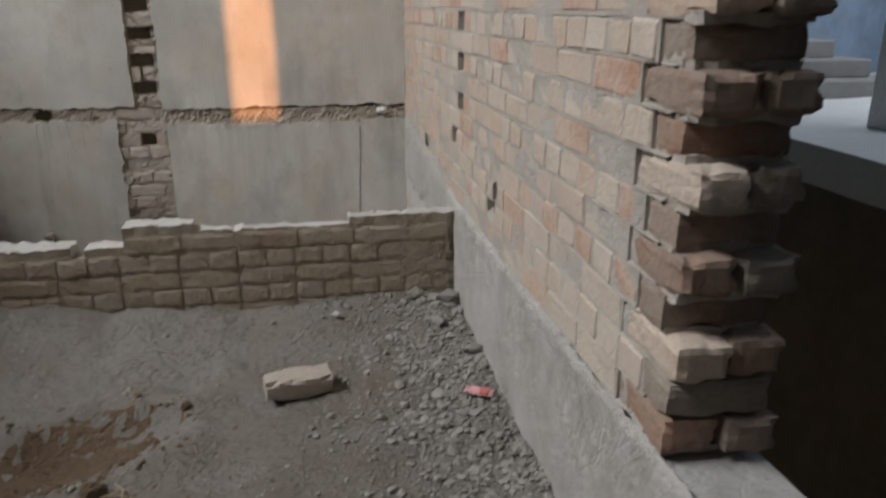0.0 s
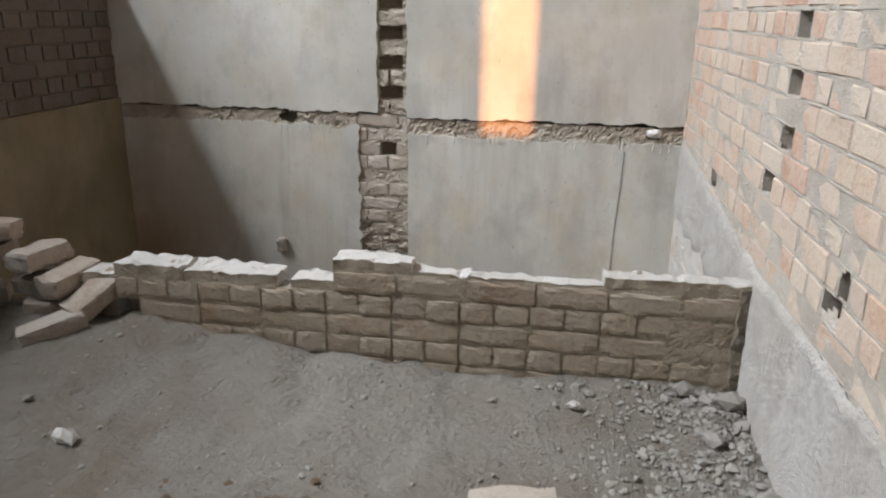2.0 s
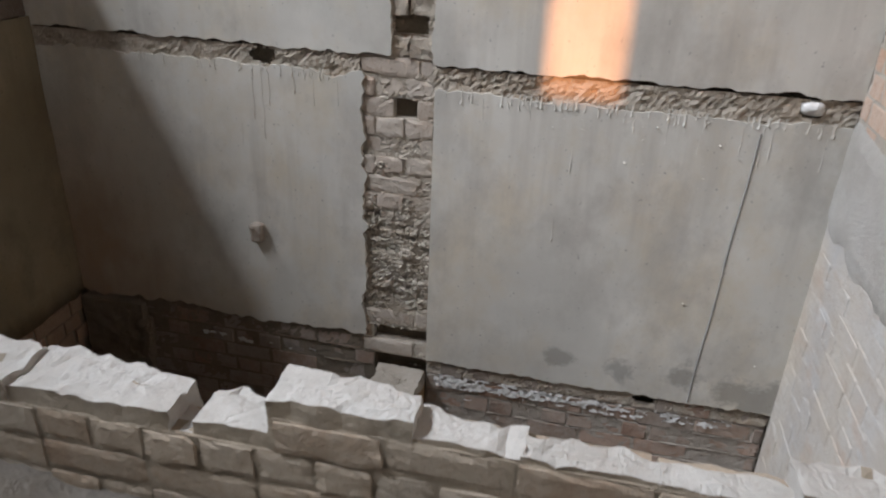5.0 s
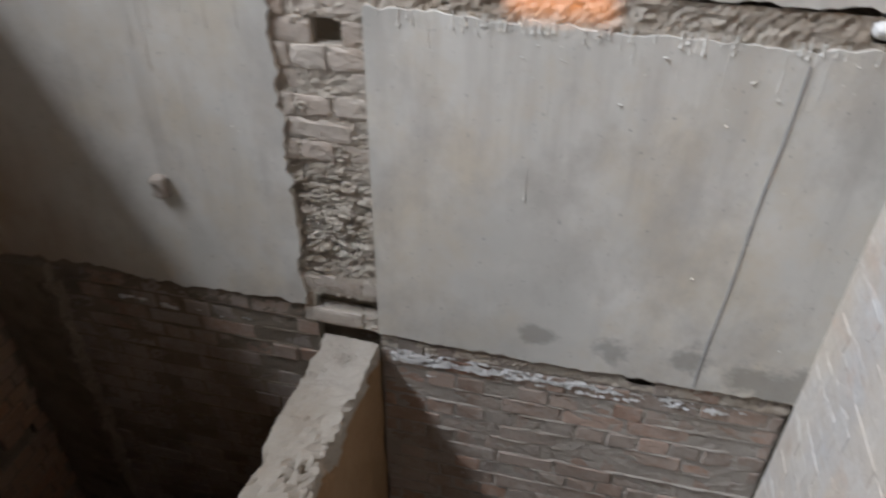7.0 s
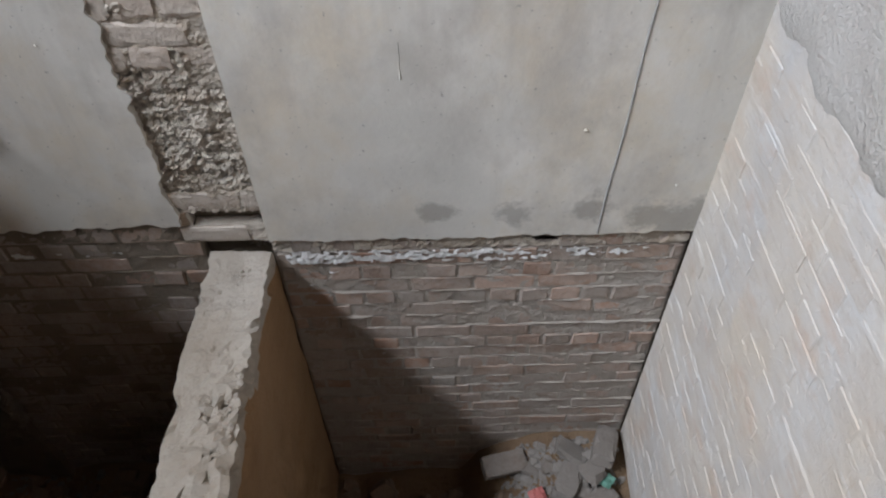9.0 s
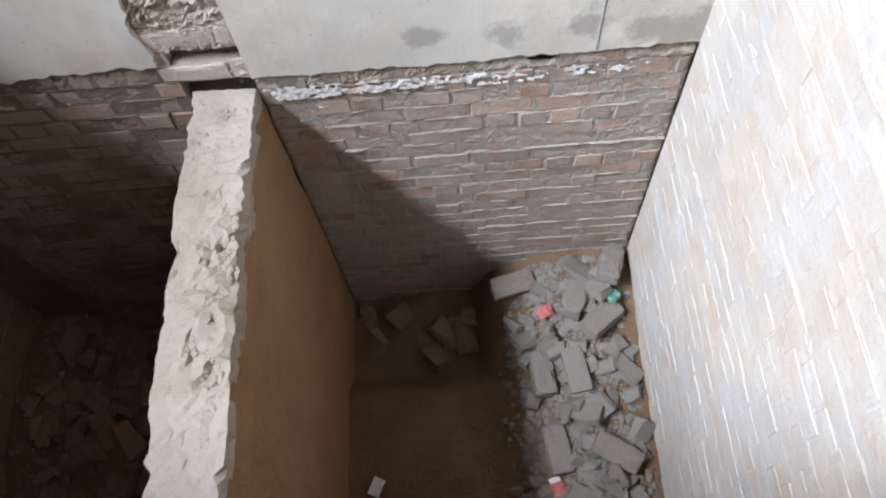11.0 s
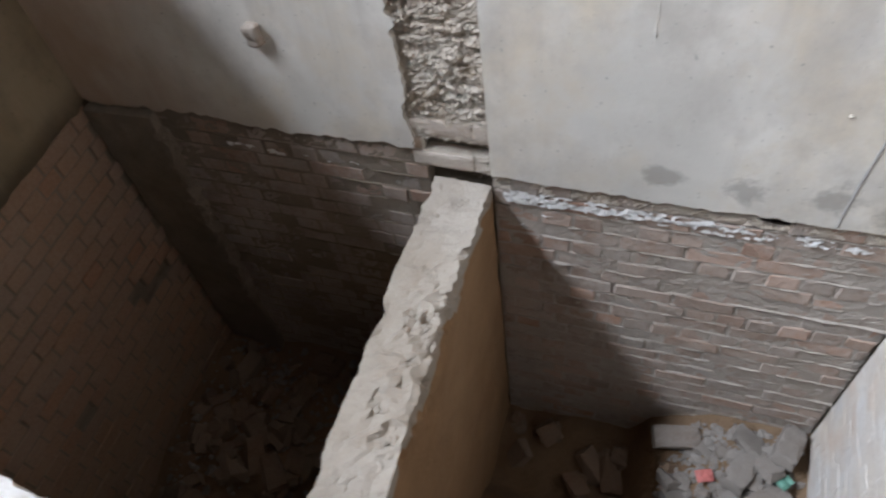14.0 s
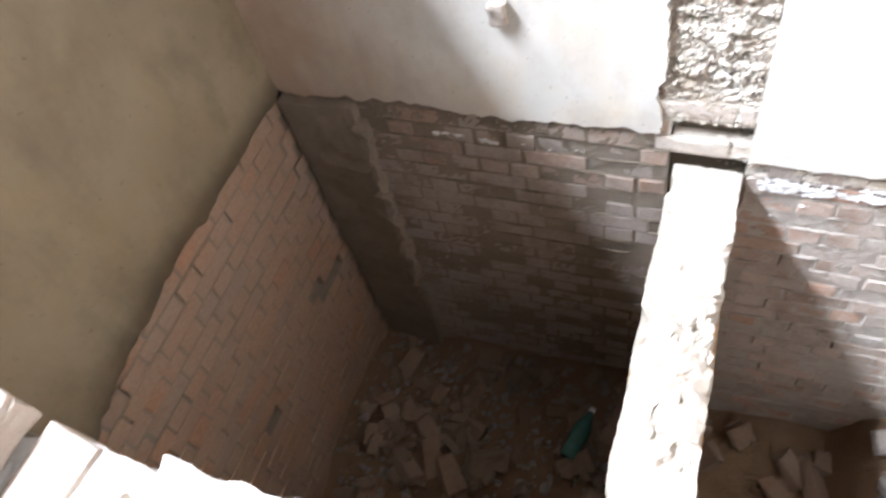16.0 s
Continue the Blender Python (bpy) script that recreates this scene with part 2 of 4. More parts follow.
M_GRAVEL = rough_mat("gravel", (0.30, 0.28, 0.25), (0.20, 0.185, 0.165), (0.36, 0.335, 0.295), 14, 0.5, 0.004)
M_CONC = rough_mat("concrete", (0.36, 0.35, 0.33), (0.29, 0.28, 0.265), (0.42, 0.41, 0.385), 5, 0.5)
M_BLUE = plaster_mat("blue_paint", (0.36, 0.46, 0.58), (0.31, 0.40, 0.51), (0.22, 0.28, 0.36))
M_WHITE = plain_mat("white_paint", (0.8, 0.8, 0.78), 0.5)


# ---- mesh helpers ----
def mesh_of(name, bm, material, smooth=False):
    me = bpy.data.meshes.new(name)
    bm.normal_update()
    bm.to_mesh(me)
    bm.free()
    me.materials.append(material)
    if smooth:
        me.shade_smooth()
    return me


def part(name, bm, material, parent, label="", smooth=False):
    ob = new(name, mesh_of(name, bm, material, smooth))
    ob.parent = parent
    return tagged(ob, label) if label else ob


def box(x0, x1, y0, y1, z0, z1, bevel=0.0, cuts=0, rough=0.0, freq=6.0, seed=0.0):
    """A block, with rounded edges and an uneven skin where asked."""
    bm = bmesh.new()
    bmesh.ops.create_cube(bm, size=1, matrix=Matrix.LocRotScale(((x0 + x1) / 2, (y0 + y1) / 2, (z0 + z1) / 2), None, (x1 - x0, y1 - y0, z1 - z0)))
    if bevel:
        bmesh.ops.bevel(bm, geom=bm.edges[:], offset=bevel, segments=1, affect="EDGES", clamp_overlap=True)
    if cuts:
        for axis in range(3):
            lo, hi = ((x0, x1), (y0, y1), (z0, z1))[axis]
            n = max(1, int((hi - lo) / cuts))
            no = [0, 0, 0]
            no[axis] = 1
            for i in range(1, n):
                co = [0, 0, 0]
                co[axis] = lo + (hi - lo) * i / n
                bmesh.ops.bisect_plane(bm, geom=bm.verts[:] + bm.edges[:] + bm.faces[:], plane_co=co, plane_no=no)
    if rough:
        push(bm, rough, freq, seed)
    return bm


def push(bm, amount, freq, seed=0.0):
    """Uneven the skin: lumps and smaller chips."""
    off = Vector((seed * 3.7, seed * 1.3, seed * 7.1))
    for v in bm.verts:
        p = v.co * freq + off
        v.co += noise.noise_vector(p) * amount + noise.noise_vector(p * 3.1) * amount * 0.45


def sheet(x0, x1, y0, y1, step, height):
    """A ground sheet whose height is a function of x and y."""
    bm = bmesh.new()
    nx, ny = int((x1 - x0) / step), int((y1 - y0) / step)
    rows = [[bm.verts.new((x0 + (x1 - x0) * i / nx, y0 + (y1 - y0) * j / ny, height(x0 + (x1 - x0) * i / nx, y0 + (y1 - y0) * j / ny))) for i in range(nx + 1)] for j in range(ny + 1)]
    for j in range(ny):
        for i in range(nx):
            bm.faces.new((rows[j][i], rows[j][i + 1], rows[j + 1][i + 1], rows[j + 1][i]))
    return bm


def worn_bm(w, d, h, seed, wear=0.006):
    """One brick with chipped arrises and an uneven face."""
    bm = bmesh.new()
    bmesh.ops.create_cube(bm, size=1, matrix=Matrix.Diagonal((w, d, h, 1)))
    bmesh.ops.subdivide_edges(bm, edges=bm.edges[:], cuts=4, use_grid_fill=True)
    half = (w / 2, d / 2, h / 2)
    for v in bm.verts:
        near = [max(0.0, 1 - (half[i] - abs(v.co[i])) / 0.004) for i in range(3)]
        at_edge = sum(near) - 1
        p = v.co * 24 + Vector((seed * 1.7, seed * 0.6, 0))
        chip = max(0.0, noise.noise(p) + 0.5 * noise.noise(p * 2.7) + 0.15)
        pull = (0.25 + chip * 1.5) * wear * at_edge
        v.co -= Vector([math.copysign(pull * near[i], v.co[i]) if at_edge > 0 else 0.0 for i in range(3)])
        v.co += noise.noise_vector(p * 1.6) * wear * 0.35 + noise.noise_vector(p * 0.4) * wear * 0.4
    return bm


BRICK_L, BRICK_W, BRICK_H, COURSE, PITCH = 0.228, 0.110, 0.072, 0.080, 0.240
rng = random.Random(7)


def brick_bm(w, d, h, seed, wear=0.004, arris=0.005):
    """One brick, its arrises worn, standing with its face on -y and its middle at the origin."""
    bm = bmesh.new()
    bmesh.ops.create_cube(bm, size=1, matrix=Matrix.Diagonal((w, d, h, 1)))
    bmesh.ops.bevel(bm, geom=bm.edges[:], offset=arris, segments=1, affect="EDGES")
    r = random.Random(seed)
    for v in bm.verts:
        v.co += Vector((r.uniform(-wear, wear), r.uniform(-wear, wear), r.uniform(-wear, wear)))
    return bm


def boxes_mesh(name, items, template, material):
    """Many blocks in one mesh: items of (matrix)."""
    tv = np.array([v.co[:] for v in template.verts])
    template.verts.index_update()
    tf = [[v.index for v in f.verts] for f in template.faces]
    verts, faces = [], []
    for m in items:
        a = np.array(m)
        base = len(verts)
        verts.extend(map(tuple, tv @ a[:3, :3].T + a[:3, 3]))
        faces.extend([[i + base for i in f] for f in tf])
    me = bpy.data.meshes.new(name)
    me.from_pydata(verts, [], faces)
    me.materials.append(material)
    return new(name, me)


TEMPLATE = brick_bm(1, 1, 1, 3, 0.0, 0.04)
PLATE = bmesh.new()
bmesh.ops.create_cube(PLATE, size=1)


def bond(u0, u1, z0, z1, phase=0, skip=None):
    """Cells of English bond: header and stretcher courses by turns. Yields u, width, z, is_header."""
    k = 0
    z = z0
    while z < z1 - 0.02:
        header = (k + phase) % 2 == 1
        w = PITCH / 2 if header else PITCH
        u = u0 + (0.06 if header else 0.0)
        if header:
            yield u0, 0.06, z, header
        while u < u1 - 0.005:
            ww = min(w, u1 - u)
            if ww > 0.02 and not (skip and skip(u, ww, z)):
                yield u, ww, z, header
            u += w
        k += 1
        z += COURSE


def face_matrix(plane, n, u, z, out, turn=(0, 0, 0)):
    """The pose of a brick face that looks along n ('-y', '-x', '+x') on the plane, at u along it and height z, proud by out."""
    if n == "-y":
        m = Matrix.Translation((u, plane - out, z))
    elif n == "-x":
        m = Matrix.Translation((plane - out, u, z)) @ Matrix.Rotation(radians(-90), 4, "Z")
    elif n == "+x":
        m = Matrix.Translation((plane + out, u, z)) @ Matrix.Rotation(radians(90), 4, "Z")
    else:
        m = Matrix.Translation((u, plane + out, z)) @ Matrix.Rotation(radians(180), 4, "Z")
    return m @ Euler(turn).to_matrix().to_4x4()


MESHES = {}


def brick_meshes(material, w, d=0.06):
    key = (material.name, round(w, 2), d)
    if key not in MESHES:
        MESHES[key] = [mesh_of("brick", brick_bm(w - 0.011, d, BRICK_H, 11 * i + int(w * 100)) if d < 0.09 else worn_bm(w - 0.006, d, 0.076, 11 * i + int(w * 100), 0.0045 if d < 0.15 else 0.007), material) for i in range(4 if d < 0.09 else 7)]
    return MESHES[key]


def brick_face(wall, cells, plane, n, material, mortar, singles=300, proud=0.004, joint=0.006, wobble=0.002, depth=0.06):
    """Lay bricks as pieces of the wall, each in its bed of mortar; past the first ones they are joined."""
    beds, joined = [], []
    for i, (u, w, z, header) in enumerate(cells):
        zc = z + COURSE / 2
        beds.append(face_matrix(plane, n, u + w / 2, zc, -joint - 0.02) @ Matrix.Diagonal((w + 0.001, 0.04, COURSE + 0.001, 1)))
        if w < 0.045:
            continue
        turn = (rng.uniform(-0.012, 0.012), rng.uniform(-0.006, 0.006), rng.uniform(-0.012, 0.012))
        out = proud + rng.uniform(-wobble, wobble) - depth / 2
        m = face_matrix(plane, n, u + w / 2, zc + rng.uniform(-0.002, 0.002), out, turn)
        if i < singles:
            ob = new("brick", rng.choice(brick_meshes(material, w, depth)))
            ob.parent = wall
            ob.matrix_basis = m
        else:
            joined.append(m @ Matrix.Diagonal((w - 0.011, depth, BRICK_H, 1)))
    bed = boxes_mesh("mortar_bed", beds, PLATE, mortar)
    bed.parent = wall
    if joined:
        ob = boxes_mesh("brick_courses", joined, TEMPLATE, material)
        ob.parent = wall
        tagged(ob, kind="stuff")


def mortar_lines(wall, u0, u1, levels, plane, n, thick, out, material, seed, root=0.008):
    """The bed joints where mortar was squeezed out: thin broken ridges along the courses."""
    verts, faces = [], []
    for k, z in enumerate(levels):
        steps = int((u1 - u0) / 0.02)
        base = len(verts)
        for i in range(steps + 1):
            u = u0 + (u1 - u0) * i / steps
            a = noise.noise(Vector((u * 7, z * 11, seed))) + 0.6 * noise.noise(Vector((u * 29, z * 11, seed)))
            o = out * (0.30 + 1.3 * a)
            o = o if o > 0 else -0.8 * root
            dz = 0.004 * noise.noise(Vector((u * 5, z * 3, seed + 9)))
            h = thick * (0.55 + 0.7 * abs(a))
            for q, zz in ((root, -h), (-o, -h * 0.5), (-o, h * 0.4), (root, h)):
                p = (u, plane + q, z + zz + dz) if n == "-y" else ((plane + q, u, z + zz + dz) if n == "-x" else (plane - q, u, z + zz + dz))
                verts.append(p)
        for i in range(steps):
            for c in range(3):
                a0 = base + i * 4 + c
                faces.append((a0, a0 + 4, a0 + 5, a0 + 1))
    me = bpy.data.meshes.new("mortar_lines")
    me.from_pydata(verts, [], faces)
    me.materials.append(material)
    ob = new("mortar_lines", me)
    ob.parent = wall
    return tagged(ob, kind="stuff")


# ---- the large structure ----
FAR, LEFT, TOP, EDGE = 4.87, -3.22, 8.0, 1.55
def structure(name, bm, material, label, category="wall"):
    return tagged(new(name, mesh_of(name, bm, material)), label, category, kind="structure")


def lump(x, y, s, a):
    return noise.noise(Vector((x * s, y * s, a)))


def ground_height(x, y):
    z = 0.03 * lump(x, y, 1.6, 2.0) + 0.024 * lump(x, y, 5, 5.0) + 0.020 * lump(x, y, 13, 1.0) + 0.007 * lump(x, y, 29, 1.0)
    z += 0.05 * max(0, (y - 2.5) / 0.66) + 0.10 * max(0, min(1, (-1.5 - x) / 0.6)) * max(0, min(1, (y - 2.2) / 0.9))
    d = math.hypot((x + 1.42) / 0.34, (y - 2.18 - 0.35 * (x + 1.42)) / 0.22)
    if d < 1.6:
        z += -0.075 * max(0, 1 - d * d) ** 1.5 + 0.022 * math.exp(-((d - 1.15) * 4) ** 2)
    return z


floor = structure("ground", sheet(LEFT, 0.02, -3.0, 3.2, 0.035, ground_height), M_SOIL, "dusty grey-brown earth floor with dug hollows", "ground")
floor.data.shade_smooth()


def pit_height(x, y):
    if x > -1.6:
        z = -2.52 + 0.22 * max(0, min(1, (x + 0.75) / 0.4)) + 0.12 * max(0, min(1, (y - 4.3) / 0.5))
        z -= 0.22 * max(0, min(1, (y - 4.30) / 0.12)) * max(0, min(1, (-0.72 - x) / 0.1))
    else:
        z = -2.42 + 0.10 * lump(x, y, 2, 9)
    return z + 0.05 * lump(x, y, 4, 3) + 0.02 * lump(x, y, 13, 3)


pit_floor = structure("pit_floor", sheet(LEFT - 0.1, 0.05, 3.3, 4.95, 0.035, pit_height), M_PITSOIL, "brown earth at the bottom of the pit", "floor")
pit_floor.data.shade_smooth()

wall_far = structure("wall_far", box(LEFT - 0.4, 0.4, FAR + 0.065, FAR + 0.3, -2.9, TOP), M_MUD, "far wall in cement render over brick, with chased grooves")
wall_right = structure("wall_right", box(0.05, 0.21, 1.32, FAR + 0.065, -2.9, 3.05), M_MORTAR, "lime-washed brick wall with a toothed broken end")
# unseen upper walls, added near-black to keep the fill low
structure("wall_right_upper", box(0.0, 0.21, 1.32, FAR + 0.065, 3.05, TOP), M_BOUNCECUT, "unseen upper wall, darkened to cut bounced light")
structure("beam_far", box(LEFT - 0.4, 0.0, FAR - 0.01, FAR + 0.064, 3.1, TOP), M_BOUNCECUT, "unseen dark block above the render panels, cuts bounced light")
wall_left = structure("wall_left", box(LEFT - 0.3, LEFT - 0.05, -3.0, FAR + 0.3, -2.9, EDGE), M_MUD, "shaded side wall, ochre render above bare brick")
# unseen back wall: its slot shapes the sun strip, its dark colour cuts bounce
structure("wall_back", box(-9.0, -1.245, -3.25, -3.0, -0.2, TOP), M_BOUNCECUT, "unseen back wall, darkened to cut bounced light")
structure("wall_back_side", box(-0.962, 7.2, -3.25, -3.0, -2.2, TOP), M_BOUNCECUT, "unseen back wall, darkened to cut bounced light")
structure("wall_back_sill", box(-1.245, -0.962, -3.25, -3.0, -0.2, 2.18), M_BOUNCECUT, "unseen dark wall under the slot for the sun strip")
structure("wall_back_lintel", box(-1.245, -0.962, -3.25, -3.0, 5.0, TOP), M_BOUNCECUT, "unseen dark wall over the slot for the sun strip")
# unseen walls, added to keep the next room's light out of the hall
structure("wall_entry", box(0.0, 0.21, -3.0, 0.70, -0.2, TOP), M_BOUNCECUT, "unseen dark wall added to narrow the passage")
structure("wall_above_passage", box(0.0, 0.21, 0.70, 1.32, 3.0, TOP), M_BOUNCECUT, "unseen dark wall closing the space above the passage")
# unseen roof slabs, added dark to frame the opening for the lamp
structure("ceiling", box(-6.0, 0.3, -3.25, FAR + 0.3, TOP, TOP + 0.15), M_BOUNCECUT, "unseen dark ceiling slab enclosing the hall", "ceiling")
structure("ceiling_yard", box(-9.0, -7.6, -3.25, FAR + 0.3, TOP, TOP + 0.15), M_BOUNCECUT, "unseen dark slab beyond the added roof opening", "ceiling")
structure("ceiling_back", box(-7.6, -6.0, -3.25, -0.9, TOP, TOP + 0.15), M_BOUNCECUT, "unseen dark slab beside the added roof opening", "ceiling")
structure("ceiling_front", box(-7.6, -6.0, 4.1, FAR + 0.3, TOP, TOP + 0.15), M_BOUNCECUT, "unseen dark slab beside the added roof opening", "ceiling")
# unseen slab, added so its edge casts the soft shadow on the far wall
structure("slab_yard", box(-9.0, -4.38, -3.0, FAR + 0.066, 3.62, 3.74), M_BOUNCECUT, "unseen slab added to shade the far wall's left side", "slab")
# unseen box beyond the left wall, added to shut out other light
structure("wall_yard", box(-9.2, -9.0, -3.25, FAR + 0.3, -0.4, TOP), M_BOUNCECUT, "unseen dark wall enclosing the left side")
structure("wall_yard_end", box(-9.0, LEFT - 0.4, FAR + 0.066, FAR + 0.3, -0.4, TOP), M_BOUNCECUT, "unseen dark wall closing the left side's end")
structure("yard_ground", box(-9.0, LEFT - 0.3, -3.0, FAR + 0.066, -0.5, -0.35), M_SOIL, "unseen ground closing off the left side", "ground")
structure("wall_pit_near", box(LEFT, 0.05, 3.20, 3.33, -2.9, 0.02), M_MUD, "rough pit side under the low wall")

# ---- the room beyond the toothed wall ----
structure("floor_next_room", box(2.5, 7.0, 2.6, 9.0, 0.2, 0.45, 0, 0.3, 0.012, 3), M_PALE, "pale dusty concrete floor of the next room", "floor")
# sunk box in dark colours; shade of the unlit floor pit is built in
structure("cellar_floor", box(0.21, 2.5, -3.0, 9.0, -2.2, -2.05), M_DIRT, "sunk dark floor standing for the unlit floor pit", "floor")
structure("cellar_side", box(2.5, 2.7, -3.0, 9.0, -2.1, 0.2), M_MUD, "dark side standing for the unlit floor pit", "wall")
structure("floor_next_room_near", box(2.5, 7.0, -3.0, 2.6, 0.2, 0.44), M_CONC, "concrete floor of the next room", "floor")
# unseen slab, added to hold sky light off the near part of this room
structure("ceiling_next_room", box(0.21, 2.9, -3.0, 9.0, 3.0, 3.15), M_CONC, "unseen slab added to keep sky light off the near side", "ceiling")
structure("wall_next_far", box(0.4, 7.2, 8.6, 8.8, -2.2, 3.2), M_BLUE, "blue painted far wall of the next room")
structure("wall_next_side", box(7.0, 7.2, -3.0, 8.6, -2.2, 3.2), M_BLUE, "blue painted side wall of the next room")
structure("wall_next_near", box(0.2, 0.4, FAR + 0.3, 8.8, -2.2, 4.5), M_CONC, "grey side wall of the next room")
stair = tagged(new("staircase"), "short flight of bare concrete steps by a blue wall", "stairs", kind="structure")
for k in range(6):
    part("step", box(2.9, 5.05 - 0.22 * k, 6.3 + 0.27 * k, 8.0, 0.44 + 0.17 * k, 0.44 + 0.17 * (k + 1), 0.012), M_CONC, stair)
col = tagged(new("column", mesh_of("column", box(3.32, 3.62, 4.45, 4.75, 0.44, 3.0, 0.02), M_WHITE)), "white painted square column", "column", kind="structure")

# ---- far wall: render panels, grooves, bare brick ----
def ragged(name, x0, x1, z0, z1, edges, material, parent, seed, thick=0.062, amp=0.017, step=0.014):
    """A panel of render with broken edges on the sides named in edges (l r b t)."""
    bm = bmesh.new()
    pts = []

    def side(p, q, letter):
        n = max(2, int((Vector(q) - Vector(p)).length / step))
        d = (Vector(q) - Vector(p)).normalized()
        nrm = Vector((d.y, -d.x))
        for i in range(n):
            c = Vector(p).lerp(Vector(q), i / n)
            if letter in edges and 0 < i:
                a = noise.noise(Vector((c.x * 6, c.y * 6, seed))) + 0.7 * noise.noise(Vector((c.x * 26, c.y * 26, seed + 4)))
                c = c + nrm * a * amp
            pts.append(c)
    side((x0, z0), (x1, z0), "b")
    side((x1, z0), (x1, z1), "r")
    side((x1, z1), (x0, z1), "t")
    side((x0, z1), (x0, z0), "l")
    front = [bm.verts.new((p.x, FAR, p.y)) for p in pts]
    back = [bm.verts.new((p.x, FAR + thick, p.y)) for p in pts]
    bm.faces.new(front)
    n = len(pts)
    for i in range(n):
        j = (i + 1) % n
        bm.faces.new((front[i], back[i], back[j], front[j]))
    bmesh.ops.recalc_face_normals(bm, faces=bm.faces[:])
    bmesh.ops.triangulate(bm, faces=[f for f in bm.faces if len(f.verts) > 4])
    return part(name, bm, material, parent)


ragged("render_panel", LEFT - 0.05, -1.665, 0.705, 3.1, "br", M_PLASTER, wall_far, 1)
ragged("render_panel", -1.50, 0.0, 0.685, 3.1, "bl", M_PLASTER, wall_far, 2)
ragged("render_panel", LEFT - 0.05, -1.775, -0.56, 0.625, "brt", M_PLASTER, wall_far, 3, amp=0.028, step=0.010)
ragged("render_panel", -1.49, 0.0, -0.655, 0.585, "bt", M_PLASTER, wall_far, 4)


def chunk(x, z, seed):
    """Height of broken mortar: facets of two sizes with crevices between, about -1 to 1."""
    h = 0.0
    for size, part_of in ((0.045, 0.6), (0.017, 0.4)):
        q = Vector((x / size + 0.5 * noise.noise(Vector((x * 40, z * 40, seed))), z / size * 1.25, seed * 3.3))
        d, pts = noise.voronoi(q)
        tone = noise.noise(pts[0] * 7.31)
        lean = (q - pts[0]).dot(Vector((tone, 0.6 - tone, 0))) * 0.5
        h += part_of * (1.5 * tone + lean - 0.9 * max(0.0, 0.18 - (d[1] - d[0])) / 0.18)
    return h + 0.15 * noise.noise(Vector((x * 160, z * 160, seed)))


def rubble_strip(name, x0, x1, z0, z1, y, amp, material, parent, seed, step=0.012, holes=(), on_x=False):
    """Broken mortar: a lumpy skin with ledges and pits."""
    bm = bmesh.new()
    nx, nz = max(2, int((x1 - x0) / step)), max(2, int((z1 - z0) / step))
    rows = []
    for j in range(nz + 1):
        row = []
        for i in range(nx + 1):
            x, z = x0 + (x1 - x0) * i / nx, z0 + (z1 - z0) * j / nz
            a = chunk(x, z, seed) * (0.5 + 1.2 * abs(noise.noise(Vector((x * 6, z * 5, seed + 2)))))
            row.append(bm.verts.new((y - a * amp, x, z) if on_x else (x, y - a * amp, z)))
        rows.append(row)
    for j in range(nz):
        for i in range(nx):
            c = (rows[j][i].co + rows[j + 1][i + 1].co) / 2
            if not any(math.hypot(((c.y if on_x else c.x) - hx) / rx, (c.z - hz) / rz) < 1 + 0.25 * noise.noise(c * 30) for hx, hz, rx, rz in holes):
                bm.faces.new((rows[j][i], rows[j][i + 1], rows[j + 1][i + 1], rows[j + 1][i]))
    return part(name, bm, material, parent)


rubble_strip("groove_mortar", LEFT - 0.02, -1.79, 0.59, 0.70, FAR + 0.007, 0.014, M_ROUGH, wall_far, 1, holes=((-2.19, 0.665, 0.05, 0.036),))
rubble_strip("groove_mortar", -1.50, 0.0, 0.56, 0.675, FAR + 0.007, 0.014, M_ROUGH, wall_far, 2, holes=((-0.15, 0.64, 0.045, 0.032),))
rubble_strip("chase_mortar", -1.80, -1.485, -0.44, 0.10, FAR + 0.017, 0.019, M_ROUGH, wall_far, 3, 0.006)
rubble_strip("chase_mortar", -1.79, -1.66, 0.05, 0.28, FAR + 0.014, 0.020, M_ROUGH, wall_far, 7, 0.007)
rubble_strip("chase_edge", -1.80, -1.70, 0.26, 0.62, FAR + 0.045, 0.022, M_ROUGH, wall_far, 4, 0.007)
rubble_strip("mortar_smear", -1.80, -1.49, -0.51, -0.42, FAR + 0.0135, 0.012, M_ROUGH, wall_far, 51, 0.007)
rubble_strip("mortar_smear", -1.78, -1.49, -0.655, -0.585, FAR + 0.0135, 0.012, M_ROUGH, wall_far, 52, 0.007)
rubble_strip("mortar_smear", -1.71, -1.492, 0.0, 0.64, FAR + 0.0140, 0.008, M_ROUGH, wall_far, 16, 0.008, holes=((-1.607, 0.50, 0.075, 0.052),))
for k in range(15):
    z = 0.735 + 0.16 * k
    for n in range(2):
        x = -1.685 + 0.095 * n + rng.uniform(-0.012, 0.012)
        part("mortar_ledge", box(x, x + rng.uniform(0.085, 0.115), FAR + 0.006 + rng.uniform(-0.008, 0.012), FAR + 0.06, z - rng.uniform(0.034, 0.046), z + rng.uniform(0.03, 0.046), 0, 0.016, 0.013, 22, k * 2 + n), M_ROUGH, wall_far)
rubble_strip("chase_edge", -1.69, -1.655, 0.66, 3.1, FAR + 0.022, 0.022, M_ROUGH, wall_far, 14, 0.011)
rubble_strip("chase_edge", -1.525, -1.49, 0.66, 3.1, FAR + 0.022, 0.022, M_ROUGH, wall_far, 15, 0.011)


